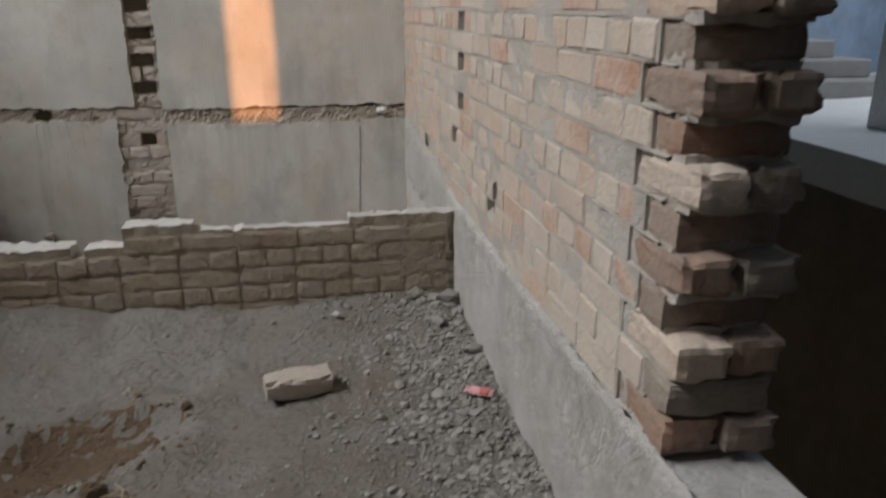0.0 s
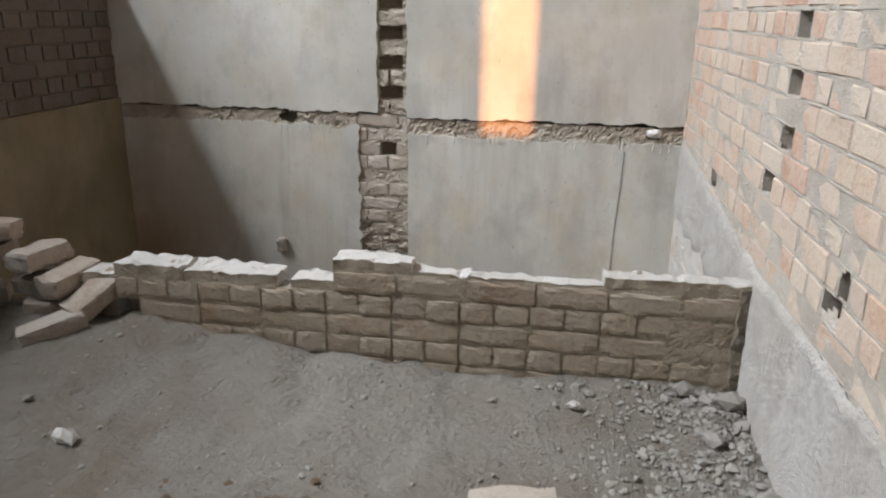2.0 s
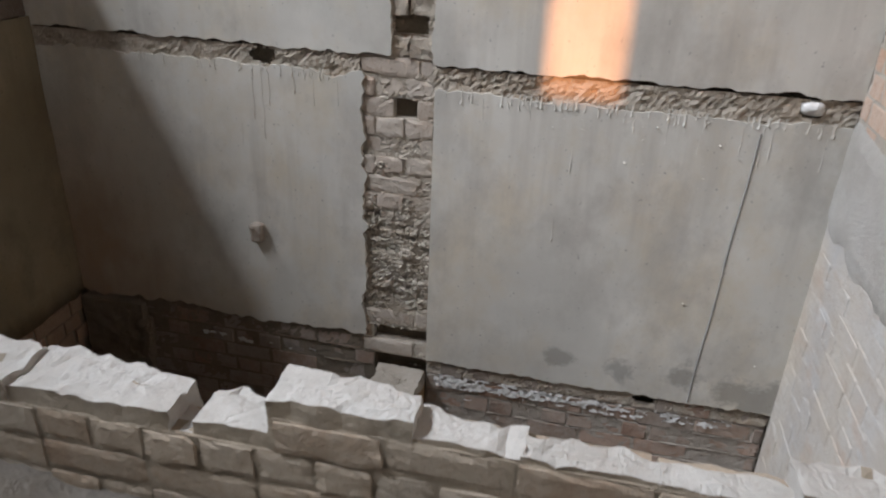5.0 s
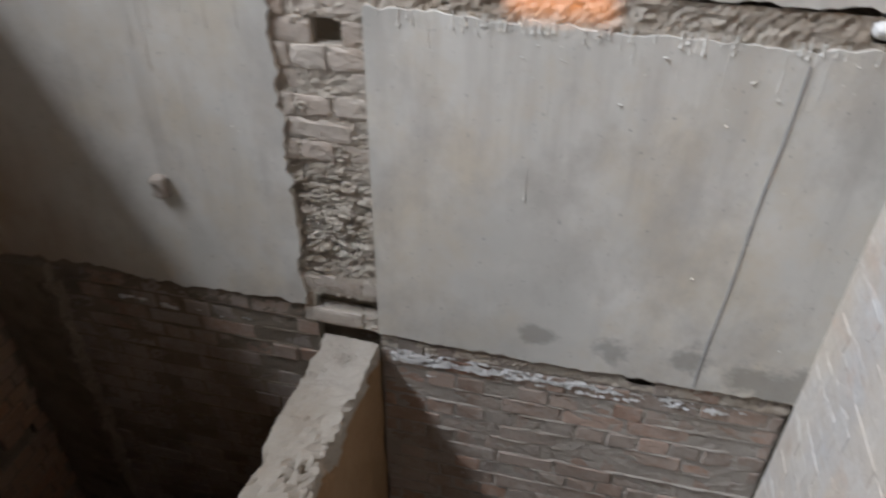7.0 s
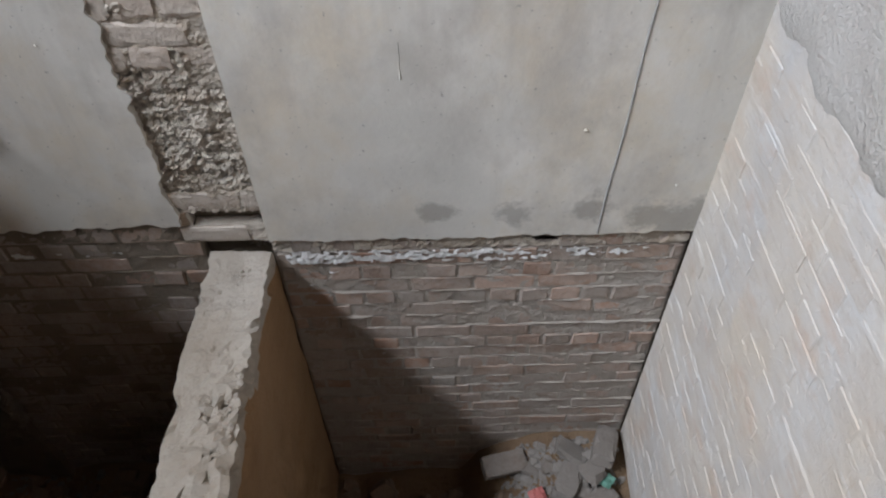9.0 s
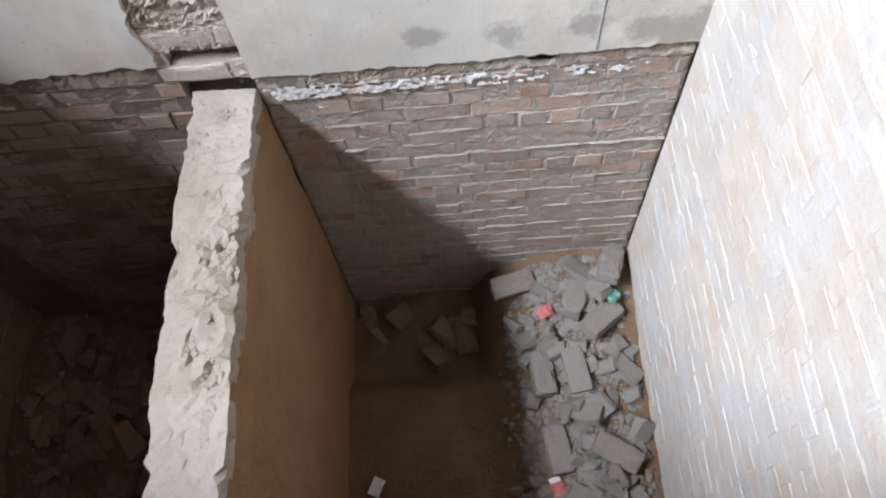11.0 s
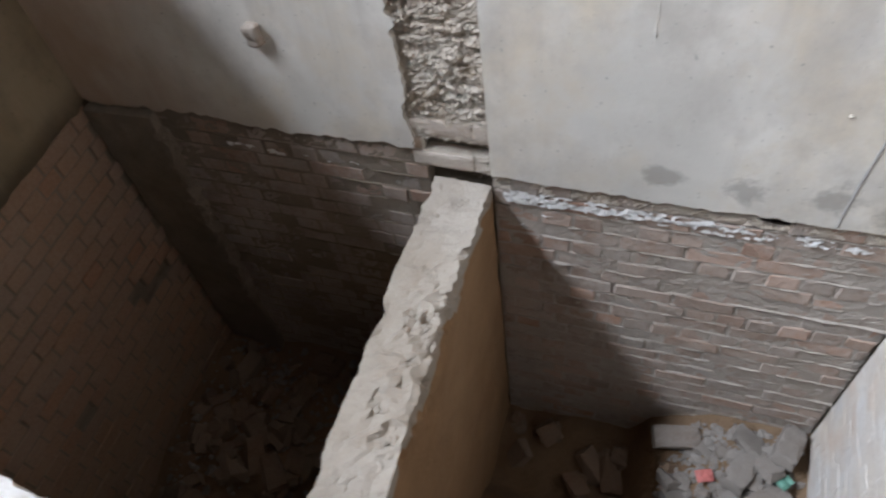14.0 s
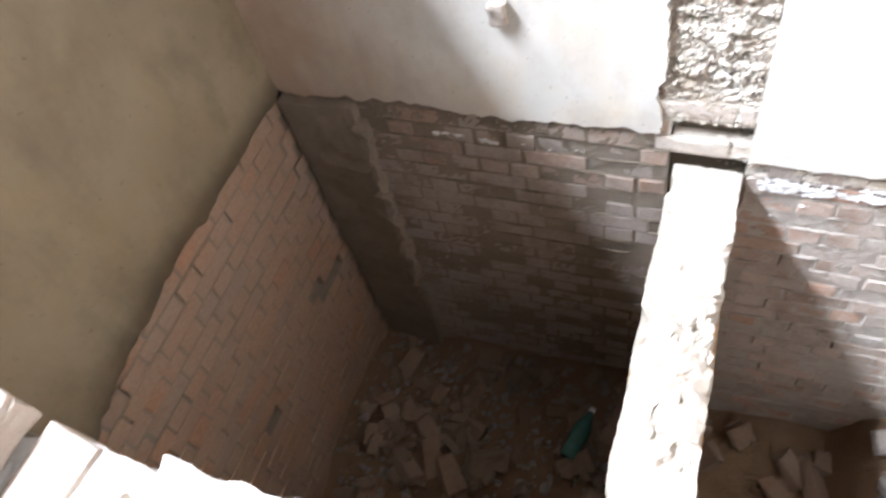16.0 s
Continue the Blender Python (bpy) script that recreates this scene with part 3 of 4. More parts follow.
def chase_skip(u, w, z):
    c = u + w / 2
    return (0.40 < z + 0.04 < 0.50 and -1.66 < c < -1.55) or (-0.60 < z + 0.04 < -0.54 and c < -1.5)


chase = []
for k in range(60):
    z = -0.66 + 0.08 * k
    if z > 3.4:
        break
    if z < 0.64:
        if k in (1,):
            chase.append((-1.80, 0.06, z, True))
        elif k == 14:
            chase += [(-1.79, 0.135, z, True), (-1.56, 0.07, z, True)]
        elif k % 2:
            chase += [(-1.79, 0.06, z, True), (-1.73, 0.12, z, True), (-1.61, 0.12, z, True)]
        else:
            chase += [(-1.79, 0.24, z, False), (-1.55, 0.06, z, True)]
    elif k % 2 == 1:
        chase += [(-1.69, 0.12, z, True), (-1.57, 0.08, z, True)]
brick_face(wall_far, [c for c in chase if c[2] < 0.64 and not -0.45 < c[2] < 0.01], FAR + 0.016, "-y", M_SMEARED, M_ROUGH, proud=0.003, joint=0.002, wobble=0.005, depth=0.10)
brick_face(wall_far, [c for c in chase if c[2] >= 0.64], FAR + 0.052, "-y", M_TOOTH, M_ROUGH, proud=0.003, joint=0.002, wobble=0.003)
pit_cells = list(bond(-1.49, 0.0, -2.74, -0.66, 0)) + list(bond(LEFT, -1.735, -2.74, -0.58, 0))
pit_cells = [c for c in pit_cells if not (abs(c[0] + c[1] / 2 + 0.51) < 0.06 and c[2] > -0.76)]
pit_cells.sort(key=lambda c: -c[2])
brick_face(wall_far, [c for c in pit_cells if c[0] < -1.6], FAR + 0.02, "-y", M_PIT, M_JOINT, singles=40, proud=0.002, joint=0.001, wobble=0.004)
brick_face(wall_far, [c for c in pit_cells if c[0] > -1.6], FAR + 0.02, "-y", M_PIT, M_PITLINE, singles=250, proud=0.002, joint=0.001, wobble=0.004)
rubble_strip("mortar_smear", -1.49, 0.0, -2.7, -0.70, FAR + 0.0192, 0.0042, M_PITLINE, wall_far, 41, 0.012)
rubble_strip("mortar_smear", LEFT + 0.3, -1.735, -2.7, -0.62, FAR + 0.0192, 0.0042, M_JOINT, wall_far, 42, 0.016)
mortar_lines(wall_far, -1.48, 0.0, [-2.74 + 0.08 * k for k in range(26)], FAR + 0.02, "-y", 0.007, 0.008, M_PITLINE, 5)
mortar_lines(wall_far, LEFT, -1.74, [-2.74 + 0.08 * k for k in range(27)], FAR + 0.02, "-y", 0.007, 0.008, M_MUD, 6)


def bloom(x0, x1, z0, z1, seed, cut, parent):
    """Lime that has wept out of the joints: a thin broken crust."""
    bm = bmesh.new()
    step = 0.006
    nx, nz = int((x1 - x0) / step), int((z1 - z0) / step)
    pts = {}
    for j in range(nz):
        for i in range(nx):
            c = Vector((x0 + (i + 0.5) * step, 0, z0 + (j + 0.5) * step))
            a = noise.noise(Vector((c.x * 14, c.z * 40, seed))) + 0.7 * noise.noise(Vector((c.x * 45, c.z * 60, seed)))
            if a < cut + 0.75 * i / nx + 1.1 * abs((j + 0.5) / nz - 0.5):
                continue
            quad = []
            for q in ((i, j), (i + 1, j), (i + 1, j + 1), (i, j + 1)):
                if q not in pts:
                    x, z = x0 + q[0] * step, z0 + q[1] * step
                    pts[q] = bm.verts.new((x, FAR + 0.006 - 0.006 * noise.noise(Vector((x * 50, z * 50, 2))), z))
                quad.append(pts[q])
            bm.faces.new(quad)
    return part("lime_bloom", bm, M_BLOOM, parent)


bloom(-1.45, -0.10, -0.79, -0.715, 7, -0.60, wall_far)
bloom(-1.40, -0.75, -0.92, -0.78, 3, 0.35, wall_far)
bloom(-2.60, -1.76, -0.725, -0.68, 8, -0.05, wall_far)

rubble_strip("ledge_mortar", -1.49, 0.0, -0.725, -0.645, FAR + 0.014, 0.010, M_ROUGH, wall_far, 11, 0.012, holes=((-0.51, -0.685, 0.045, 0.026), (-0.95, -0.66, 0.03, 0.012), (-1.2, -0.655, 0.05, 0.010)))
rubble_strip("ledge_mortar", LEFT + 0.02, -1.79, -0.645, -0.55, FAR + 0.014, 0.010, M_JOINT, wall_far, 12, 0.014)

# ---- right wall ----
HOLES = ((3.11, 1.23), (3.11, 1.07), (3.10, 0.91), (3.22, 0.74), (4.0, 0.60), (2.50, 0.65), (2.62, 0.63), (3.16, 1.39))


def right_skip(u, w, z):
    return any(abs(u + w / 2 - y) < 0.055 and abs(z + 0.04 - h) < 0.041 for y, h in HOLES)


cells = []
for k in range(32):
    z = 0.47 + COURSE * k
    stretcher = k % 2 == 0
    w = PITCH if stretcher else PITCH / 2
    u = 1.43 if stretcher else (1.31 if k == 1 else 1.37)
    while u < FAR:
        ww = min(w, FAR - u)
        if ww > 0.02:
            if right_skip(u, ww, z) and stretcher:
                cells.append((u, 0.10, z, True))
                cells.append((u + 0.16, ww - 0.16, z, True))
            elif not right_skip(u, ww, z):
                cells.append((u, ww, z, not stretcher))
        u += w
cells.sort(key=lambda c: (c[2] > 1.75 or c[0] > 4.3, c[2]))
brick_face(wall_right, cells, 0.0, "-x", M_RIGHT, M_MORTAR, singles=300, proud=0.001, joint=0.0005, wobble=0.0025)
mortar_lines(wall_right, 1.3, FAR, [0.47 + 0.08 * k for k in range(17)], 0.0, "-x", 0.006, 0.0035, M_MORTAR, 3)
rubble_strip("mortar_smear", 1.45, FAR, 0.44, 2.4, 0.0010, 0.0042, M_SMEAR, wall_right, 27, 0.015, holes=[(y, h, 0.075, 0.055) for y, h in HOLES], on_x=True)
low = list(bond(3.33, FAR, -2.74, 0.44, 0))
brick_face(wall_right, low, 0.0, "-x", M_LIMEWASH, M_LIMEWASH, singles=0, proud=0.001, joint=0.0, wobble=0.003)
mortar_lines(wall_right, 3.33, FAR, [-2.74 + 0.08 * k for k in range(40)], 0.0, "-x", 0.022, 0.0030, M_LIMEWASH, 4, 0.0015)

# the toothed end: courses stand out by turns
for k in range(32):
    z = 0.47 + COURSE * k + COURSE / 2
    if k % 2 == 0:
        for x, w in ((0.055, 0.106), (0.168, 0.104)):
            ob = new("brick", rng.choice(brick_meshes(M_RIGHT if x < 0.1 and k % 4 else M_TOOTH, w + 0.011, 0.22)))
            ob.parent = wall_right
            ob.matrix_basis = Matrix.Translation((x, 1.305 + rng.uniform(-0.012, 0.012), z)) @ Euler((0, rng.uniform(-0.03, 0.03), rng.uniform(-0.05, 0.05))).to_matrix().to_4x4()
    else:
        ob = new("brick", rng.choice(brick_meshes(M_TOOTH, 0.215, 0.11)))
        ob.parent = wall_right
        ob.matrix_basis = Matrix.Translation((0.105 + rng.uniform(-0.005, 0.005), (1.25 if k == 1 else 1.315) + rng.uniform(-0.01, 0.01), z)) @ Euler((0, 0, rng.uniform(-0.05, 0.05))).to_matrix().to_4x4()
part("mortar_core", box(0.008, 0.204, 1.285, 1.46, 0.46, 3.05, 0, 0.03, 0.008, 20), M_MORTAR, wall_right)
for k in range(20):
    z = 0.47 + COURSE * k
    part("mortar_dab", box(0.006, 0.20, 1.225 + 0.03 * (k % 2), 1.33, z - 0.010, z + 0.010, 0, 0.02, 0.011, 24, k), M_MORTAR, wall_right)
structure("plinth", box(0.0, 0.225, 0.95, 1.5, -0.4, 0.45, 0.012, 0.1, 0.006, 6), M_DADO, "rough concrete plinth under the brick wall", "plinth")


def dado_top(y):
    return 0.47 + 0.16 * max(0, (y - 3.15) / 1.7)


bm = bmesh.new()
rows = []
n = 190
for i in range(n + 1):
    y = 1.0 + (3.34 - 1.0) * i / n
    top = dado_top(y) + 0.012 * lump(y, 0, 9, 1) + 0.012 * lump(y, 0, 31, 2)
    col = []
    for j in range(45):
        f = j / 44
        z = -0.2 + (top + 0.2) * f
        out = 0.016 + 0.007 * lump(y, z, 5, 6) + 0.0035 * lump(y, z, 14, 2) + 0.001 * lump(y, z, 41, 3) - (0.014 if j == 44 else 0)
        col.append(bm.verts.new((-out, y, z)))
    rows.append(col)
for i in range(n):
    for j in range(44):
        bm.faces.new((rows[i][j], rows[i + 1][j], rows[i + 1][j + 1], rows[i][j + 1]))
part("dado_render", bm, M_DADO, wall_right, "rough lime-grey render along the foot of the wall", True)

bm = bmesh.new()
rows = []
for i in range(81):
    y = 3.33 + (FAR - 3.33) * i / 80
    top = dado_top(y) + 0.03 * lump(y, 0, 4, 1) + 0.015 * lump(y, 0, 21, 2)
    foot = 0.20 + 0.06 * lump(y, 0, 5, 8) + 0.02 * lump(y, 0, 19, 8)
    rows.append([bm.verts.new((-(0.010 + 0.006 * lump(y, j * 0.1, 6, 4) - (0.012 if j in (0, 9) else 0)), y, foot + (top - foot) * j / 9)) for j in range(10)])
for i in range(80):
    for j in range(9):
        bm.faces.new((rows[i][j], rows[i + 1][j], rows[i + 1][j + 1], rows[i][j + 1]))
part("render_patch", bm, M_WHITEMORTAR, wall_right, "pale patchy lime render", True)

# ---- left wall ----
def left_edge(y):
    return -0.57 - 0.10 * max(0, (4.0 - y) / 0.6) + 0.03 * lump(y, 0, 5, 3) + 0.02 * lump(y, 0, 18, 3)


bm = bmesh.new()
n = 120
rows = []
for i in range(n + 1):
    y = 3.0 + (FAR - 3.0) * i / n
    lo = left_edge(y)
    rows.append([bm.verts.new((LEFT - (0.0 if j else 0.03) + 0.004 * lump(y, j * 0.3, 3, 1), y, lo + (0.74 - lo) * max(0, j - 1) / 10)) for j in range(12)])
for i in range(n):
    for j in range(11):
        bm.faces.new((rows[i][j], rows[i][j + 1], rows[i + 1][j + 1], rows[i + 1][j]))
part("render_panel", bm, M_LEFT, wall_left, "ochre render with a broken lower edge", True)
cells = list(bond(3.33, FAR, -2.74, -0.48, 0, lambda u, w, z: (abs(u - 4.47) < 0.07 and abs(z + 1.56) < 0.06) or (abs(u - 3.9) < 0.05 and abs(z + 1.66) < 0.1)))
brick_face(wall_left, cells, LEFT - 0.02, "+x", M_PIT_FAR, M_MUD, singles=0, proud=0.003, joint=0.003, wobble=0.005)
# upper courses in the brick that has the wall's shade in its colour
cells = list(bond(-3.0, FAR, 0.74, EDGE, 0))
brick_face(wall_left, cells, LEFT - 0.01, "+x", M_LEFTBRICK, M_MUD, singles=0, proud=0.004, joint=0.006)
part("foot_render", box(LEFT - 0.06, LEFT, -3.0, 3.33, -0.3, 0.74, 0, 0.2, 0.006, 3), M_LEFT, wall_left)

# pilaster in the pit's corner
pil = structure("pilaster", box(LEFT, -2.90, FAR - 0.03, FAR + 0.03, -2.7, -0.58, 0, 0.05, 0.014, 9), M_MUD, "mortared corner pier in the pit", "pier")
part("mortar_ridge", box(-2.912, -2.882, FAR - 0.04, FAR + 0.02, -1.9, -0.66, 0, 0.018, 0.024, 18, 3), M_JOINT, pil, "pale mortar ridge")

# ---- partition ----
bm = box(-1.725, -1.498, 3.28, FAR + 0.02, -2.8, -0.72, 0, 0.024, 0.0)
for v in bm.verts:
    p = v.co * 5
    edge = max(0.0, min(1.0, (v.co.z + 0.86) / 0.14))
    chip = noise.noise(v.co * 13) + 0.6 * noise.noise(v.co * 34)
    inward = Vector((1 if v.co.x < -1.615 else -1, 0, 0))
    if edge:
        v.co += inward * max(0, chip) * 0.045 * edge - Vector((0, 0, max(0, noise.noise(v.co * 11 + Vector((5, 0, 0))))) ) * 0.020 * edge
        v.co += noise.noise_vector(v.co * 45) * 0.006 * edge
        # the edge facing the deeper bay has crumbled away in lumps
        band = max(0.0, 1 - abs(v.co.y - 4.12) / 0.55) * max(0.0, min(1.0, (v.co.x + 1.66) / 0.07))
        bite = chunk(v.co.x * 0.8, v.co.y * 0.5, 31.0)
        v.co.z -= edge * min(1.0, 1.6 * band) * (0.012 + 0.030 * bite)
        v.co.x -= edge * min(1.0, 1.6 * band) * max(0.0, 0.012 + 0.03 * bite)
    v.co += noise.noise_vector(p) * 0.010 + noise.noise_vector(p * 4) * 0.003
bm.normal_update()
for f in bm.faces:
    f.material_index = 1 if abs(f.normal.x) > 0.75 and f.calc_center_median().z < -0.80 + 0.05 * noise.noise(f.calc_center_median() * 6) else 0
part_mesh = mesh_of("partition", bm, M_CLAY)
part_mesh.materials.append(M_CLAYSIDE)
part_wall = tagged(new("partition", part_mesh), "thick clay-rendered partition with a crumbling top across the pit", "wall", kind="structure")

# ---- low wall ----
low_wall = structure("low_wall", box(-2.22, 0.0, 3.20, 3.31, -0.3, 0.215, 0, 0.1, 0.004, 8), M_MUD, "low unfinished wall of dusty bricks with a white mortar top", "low wall")
cells = []
for k, z in enumerate((-0.10, -0.02, 0.06, 0.14, 0.22)):
    left = -2.25 + (0.03 * k if k < 4 else 0)
    header = k % 2 == 0
    w = PITCH / 2 if header else PITCH
    u = -0.0
    while u > left + 0.02:
        ww = min(w, u - left)
        cells.append((u - ww, ww, z, header))
        u -= w
cells.append((-0.22, 0.22, 0.30, False))
for u in (-0.46, -0.70, -0.94, -1.18, -1.42):
    cells.append((u + 0.02 if u == -1.42 else u, 0.22 if u == -1.42 else 0.24, 0.30, False))
brick_face(low_wall, cells, 3.165, "-y", M_LOW, M_DUST, proud=0.003, joint=0.003, wobble=0.003, depth=0.10)

rubble_strip("corner_smear", -0.26, 0.0, -0.05, 0.38, 3.1642, 0.005, M_DUST, low_wall, 19, 0.009)


def slab(name, x0, x1, y0, y1, z0, z1, seed, rough=0.008, cuts=0.016, label=""):
    """A cap of lime mortar and broken brick, its back and ends chipped away."""
    bm = box(x0, x1, y0, y1, z0, z1, 0, cuts, 0)
    for v in bm.verts:
        c = v.co.copy()
        p = c * 9 + Vector((seed, 0, 0))
        up = max(0.0, min(1.0, (c.z - z0) / (z1 - z0)))
        step = math.floor(noise.noise(Vector((c.x * 4, seed, 0))) * 3) / 3
        if c.y > y0 + 0.5 * (y1 - y0):
            v.co.y += (0.030 * step + 0.018 * noise.noise(Vector((c.x * 11, c.z * 11, seed)))) * up
        crack = abs(noise.noise(Vector((c.x * 7, c.y * 7, seed + 3))))
        v.co.z -= up * (0.010 * max(0, 0.12 - crack) / 0.12 + 0.012 * max(0, noise.noise(p * 0.8)))
        v.co += (noise.noise_vector(p * 2.2) * rough * 0.7 + noise.noise_vector(p * 6) * rough * 0.4) * (0.3 + 0.7 * up)
    bm.normal_update()
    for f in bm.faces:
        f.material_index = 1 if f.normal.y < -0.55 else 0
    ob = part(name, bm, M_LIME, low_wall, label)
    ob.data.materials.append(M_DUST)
    return ob


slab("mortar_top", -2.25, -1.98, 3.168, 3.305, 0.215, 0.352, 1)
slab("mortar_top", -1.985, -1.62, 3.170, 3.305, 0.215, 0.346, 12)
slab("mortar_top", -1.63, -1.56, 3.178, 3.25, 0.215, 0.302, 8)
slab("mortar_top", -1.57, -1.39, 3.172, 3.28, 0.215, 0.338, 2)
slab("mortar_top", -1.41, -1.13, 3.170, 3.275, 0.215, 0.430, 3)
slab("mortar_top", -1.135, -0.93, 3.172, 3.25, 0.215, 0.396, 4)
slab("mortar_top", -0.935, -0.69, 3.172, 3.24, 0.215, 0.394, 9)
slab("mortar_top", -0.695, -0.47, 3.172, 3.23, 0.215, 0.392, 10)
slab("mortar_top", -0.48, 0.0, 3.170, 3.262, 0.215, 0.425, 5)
slab("mortar_back", -1.16, -0.47, 3.22, 3.26, 0.13, 0.26, 6)

# ---- loose bricks ----
def loose_brick(x, y, z, turn=0.0, tilt=0.0, roll=0.0, material=None, size=(BRICK_L, BRICK_W, 0.075), seed=0, label="dusty loose brick lying on the ground", name="brick"):
    bm = worn_bm(*size, 100 + seed, 0.007)
    ob = new(name, mesh_of(name, bm, material or M_LOOSE))
    ob.matrix_basis = Matrix.Translation((x, y, z)) @ Euler((radians(roll), radians(tilt), radians(turn))).to_matrix().to_4x4()
    return tagged(ob, label, "brick")


loose_brick(-0.715, 2.425, ground_height(-0.7, 2.4) + 0.045, 9)

# pile of fallen bricks at the low wall's broken end
for i, (x, y, z, turn, tilt, roll) in enumerate(((-2.33, 3.16, 0.22, 62, -26, 8), (-2.50, 3.17, 0.15, 20, 6, 0), (-2.56, 3.19, 0.235, -8, 3, 4), (-2.77, 3.19, 0.445, 12, 3, -4),
                                                   (-2.85, 3.18, 0.18, 30, 0, 5), (-2.95, 3.20, 0.27, 3, 3, 3), (-2.58, 3.215, 0.345, 84, 2, 0), (-2.46, 3.20, 0.27, 80, -4, 4), (-2.42, 3.02, 0.14, 42, -12, 0), (-3.02, 3.12, 0.12, -20, 2, 0), (-2.80, 3.20, 0.362, -6, 2, 3), (-3.06, 3.19, 0.36, 14, -2, 2), (-3.08, 3.20, 0.44, 4, 3, -3))):
    tagged(loose_brick(x, y, z, turn, tilt, roll, M_LOOSE, seed=20 + i, label="fallen brick in a heap at the end of the low wall"), group="heap of fallen bricks")
slab("mortar_lump", -2.54, -2.26, 3.19, 3.30, 0.10, 0.30, 14)
part("broken_end", box(-3.2, -2.2, 3.22, 3.30, -0.3, 0.12, 0, 0.05, 0.02, 7), M_MUD, low_wall)


def stone_mesh(name, size, seed, material):
    bm = bmesh.new()
    bmesh.ops.create_icosphere(bm, subdivisions=1, radius=0.5)
    r = random.Random(seed)
    for v in bm.verts:
        v.co *= r.uniform(0.65, 1.15)
    bmesh.ops.scale(bm, vec=size, verts=bm.verts[:])
    return mesh_of(name, bm, material)


def scatter(name, places, size, material, label, category, parent=None):
    """Many small stones in one mesh."""
    verts, faces = [], []
    r = random.Random(len(places))
    shapes = []
    for k in range(6):
        bm = bmesh.new()
        bmesh.ops.create_icosphere(bm, subdivisions=1, radius=0.5)
        bm.verts.index_update()
        shapes.append((np.array([np.array(v.co[:]) * r.uniform(0.6, 1.2) for v in bm.verts]), [[v.index for v in f.verts] for f in bm.faces]))
        bm.free()
    for x, y, z in places:
        sv, sf = r.choice(shapes)
        s = size * r.lognormvariate(0, 0.5)
        m = np.array(Euler((r.uniform(0, 6), r.uniform(0, 6), r.uniform(0, 6))).to_matrix())
        v = sv @ m.T * np.array((s, s * r.uniform(0.7, 1.3), s * r.uniform(0.5, 0.8))) + np.array((x, y, z))
        base = len(verts)
        verts.extend(map(tuple, v))
        faces.extend([[i + base for i in f] for f in sf])
    me = bpy.data.meshes.new(name)
    me.from_pydata(verts, [], faces)
    me.materials.append(material)
    return tagged(new(name, me), label, category, kind="stuff")


r = random.Random(5)
places = []
while len(places) < 2600:
    x, y = -abs(r.gauss(0, 0.26)) - 0.01, r.uniform(1.5, 3.14)
    if x > -0.75:
        places.append((x, y, ground_height(x, y) + 0.002))
scatter("gravel", places, 0.015, M_GRAVEL, "grey broken gravel along the foot of the wall", "gravel")
places = []
while len(places) < 1800:
    x, y = r.uniform(LEFT, -0.1), r.uniform(0.6, 3.14)
    places.append((x, y, ground_height(x, y) + 0.001))
scatter("pebbles", places, 0.009, M_GRAVEL, "small pebbles scattered on the earth floor", "pebbles")
places = []
while len(places) < 260:
    x, y = r.gauss(-1.42, 0.25), r.gauss(2.1, 0.16)
    places.append((x, y, ground_height(x, y) + 0.002))
scatter("clods", places, 0.012, M_DIRT, "brown clods of earth round a dug hollow", "earth clods")

for i, (x, y, s, lab) in enumerate(((-2.02, 2.5, 0.075, "pale lump of broken mortar on the earth floor"), (-1.16, 1.78, 0.05, "pale chip of mortar on the earth floor"), (-0.88, 1.75, 0.045, "grey stone lying on the earth floor"),
                                    (-0.56, 2.95, 0.05, "pale stone lying near the low wall"), (-1.28, 1.95, 0.07, "dark clod of earth on the floor"), (-1.3, 2.55, 0.03, "small stone on the earth floor"),
                                    (-0.06, 3.05, 0.10, "grey rubble lump at the foot of the wall"), (-0.20, 3.10, 0.08, "grey rubble lump at the foot of the wall"), (-0.14, 2.85, 0.07, "grey rubble lump at the foot of the wall"), (-0.05, 2.6, 0.07, "grey rubble lump at the foot of the wall"))):
    ob = new("stone", stone_mesh("stone", (s * 1.3, s, s * 0.7), 40 + i, M_LIME if "pale" in lab else (M_DIRT if "clod" in lab else M_GRAVEL)))
    ob.location = (x, y, ground_height(x, y) + s * 0.2)
    tagged(ob, lab, "stone")

# twigs by the hollow
def twig(x, y, length, turn, lift):
    cu = bpy.data.curves.new("twig", "CURVE")
    cu.dimensions, cu.bevel_depth, cu.bevel_resolution = "3D", 0.0025, 1
    sp = cu.splines.new("POLY")
    sp.points.add(4)
    for i in range(5):
        f = i / 4
        a = radians(turn) + 0.25 * math.sin(f * 4)
        sp.points[i].co = (f * length * math.cos(a), f * length * math.sin(a), 0.004 + lift * f * (1 - f) * 2, 1)
    cu.materials.append(M_TWIG)
    ob = new("twig", cu)
    ob.location = (x, y, ground_height(x, y) + 0.004)
    return tagged(ob, "dry straw-coloured twig on the earth floor", "twig")


M_TWIG = plain_mat("dry_twig", (0.35, 0.27, 0.18), 0.8)
for x, y, l, a, h in ((-1.30, 1.88, 0.16, 20, 0.02), (-1.22, 1.98, 0.14, -70, 0.03), (-1.26, 1.86, 0.12, 60, 0.02), (-1.10, 1.86, 0.10, -40, 0.02), (-1.38, 1.80, 0.15, 5, 0.02), (-1.20, 1.78, 0.13, 100, 0.02)):
    twig(x, y, l, a, h)


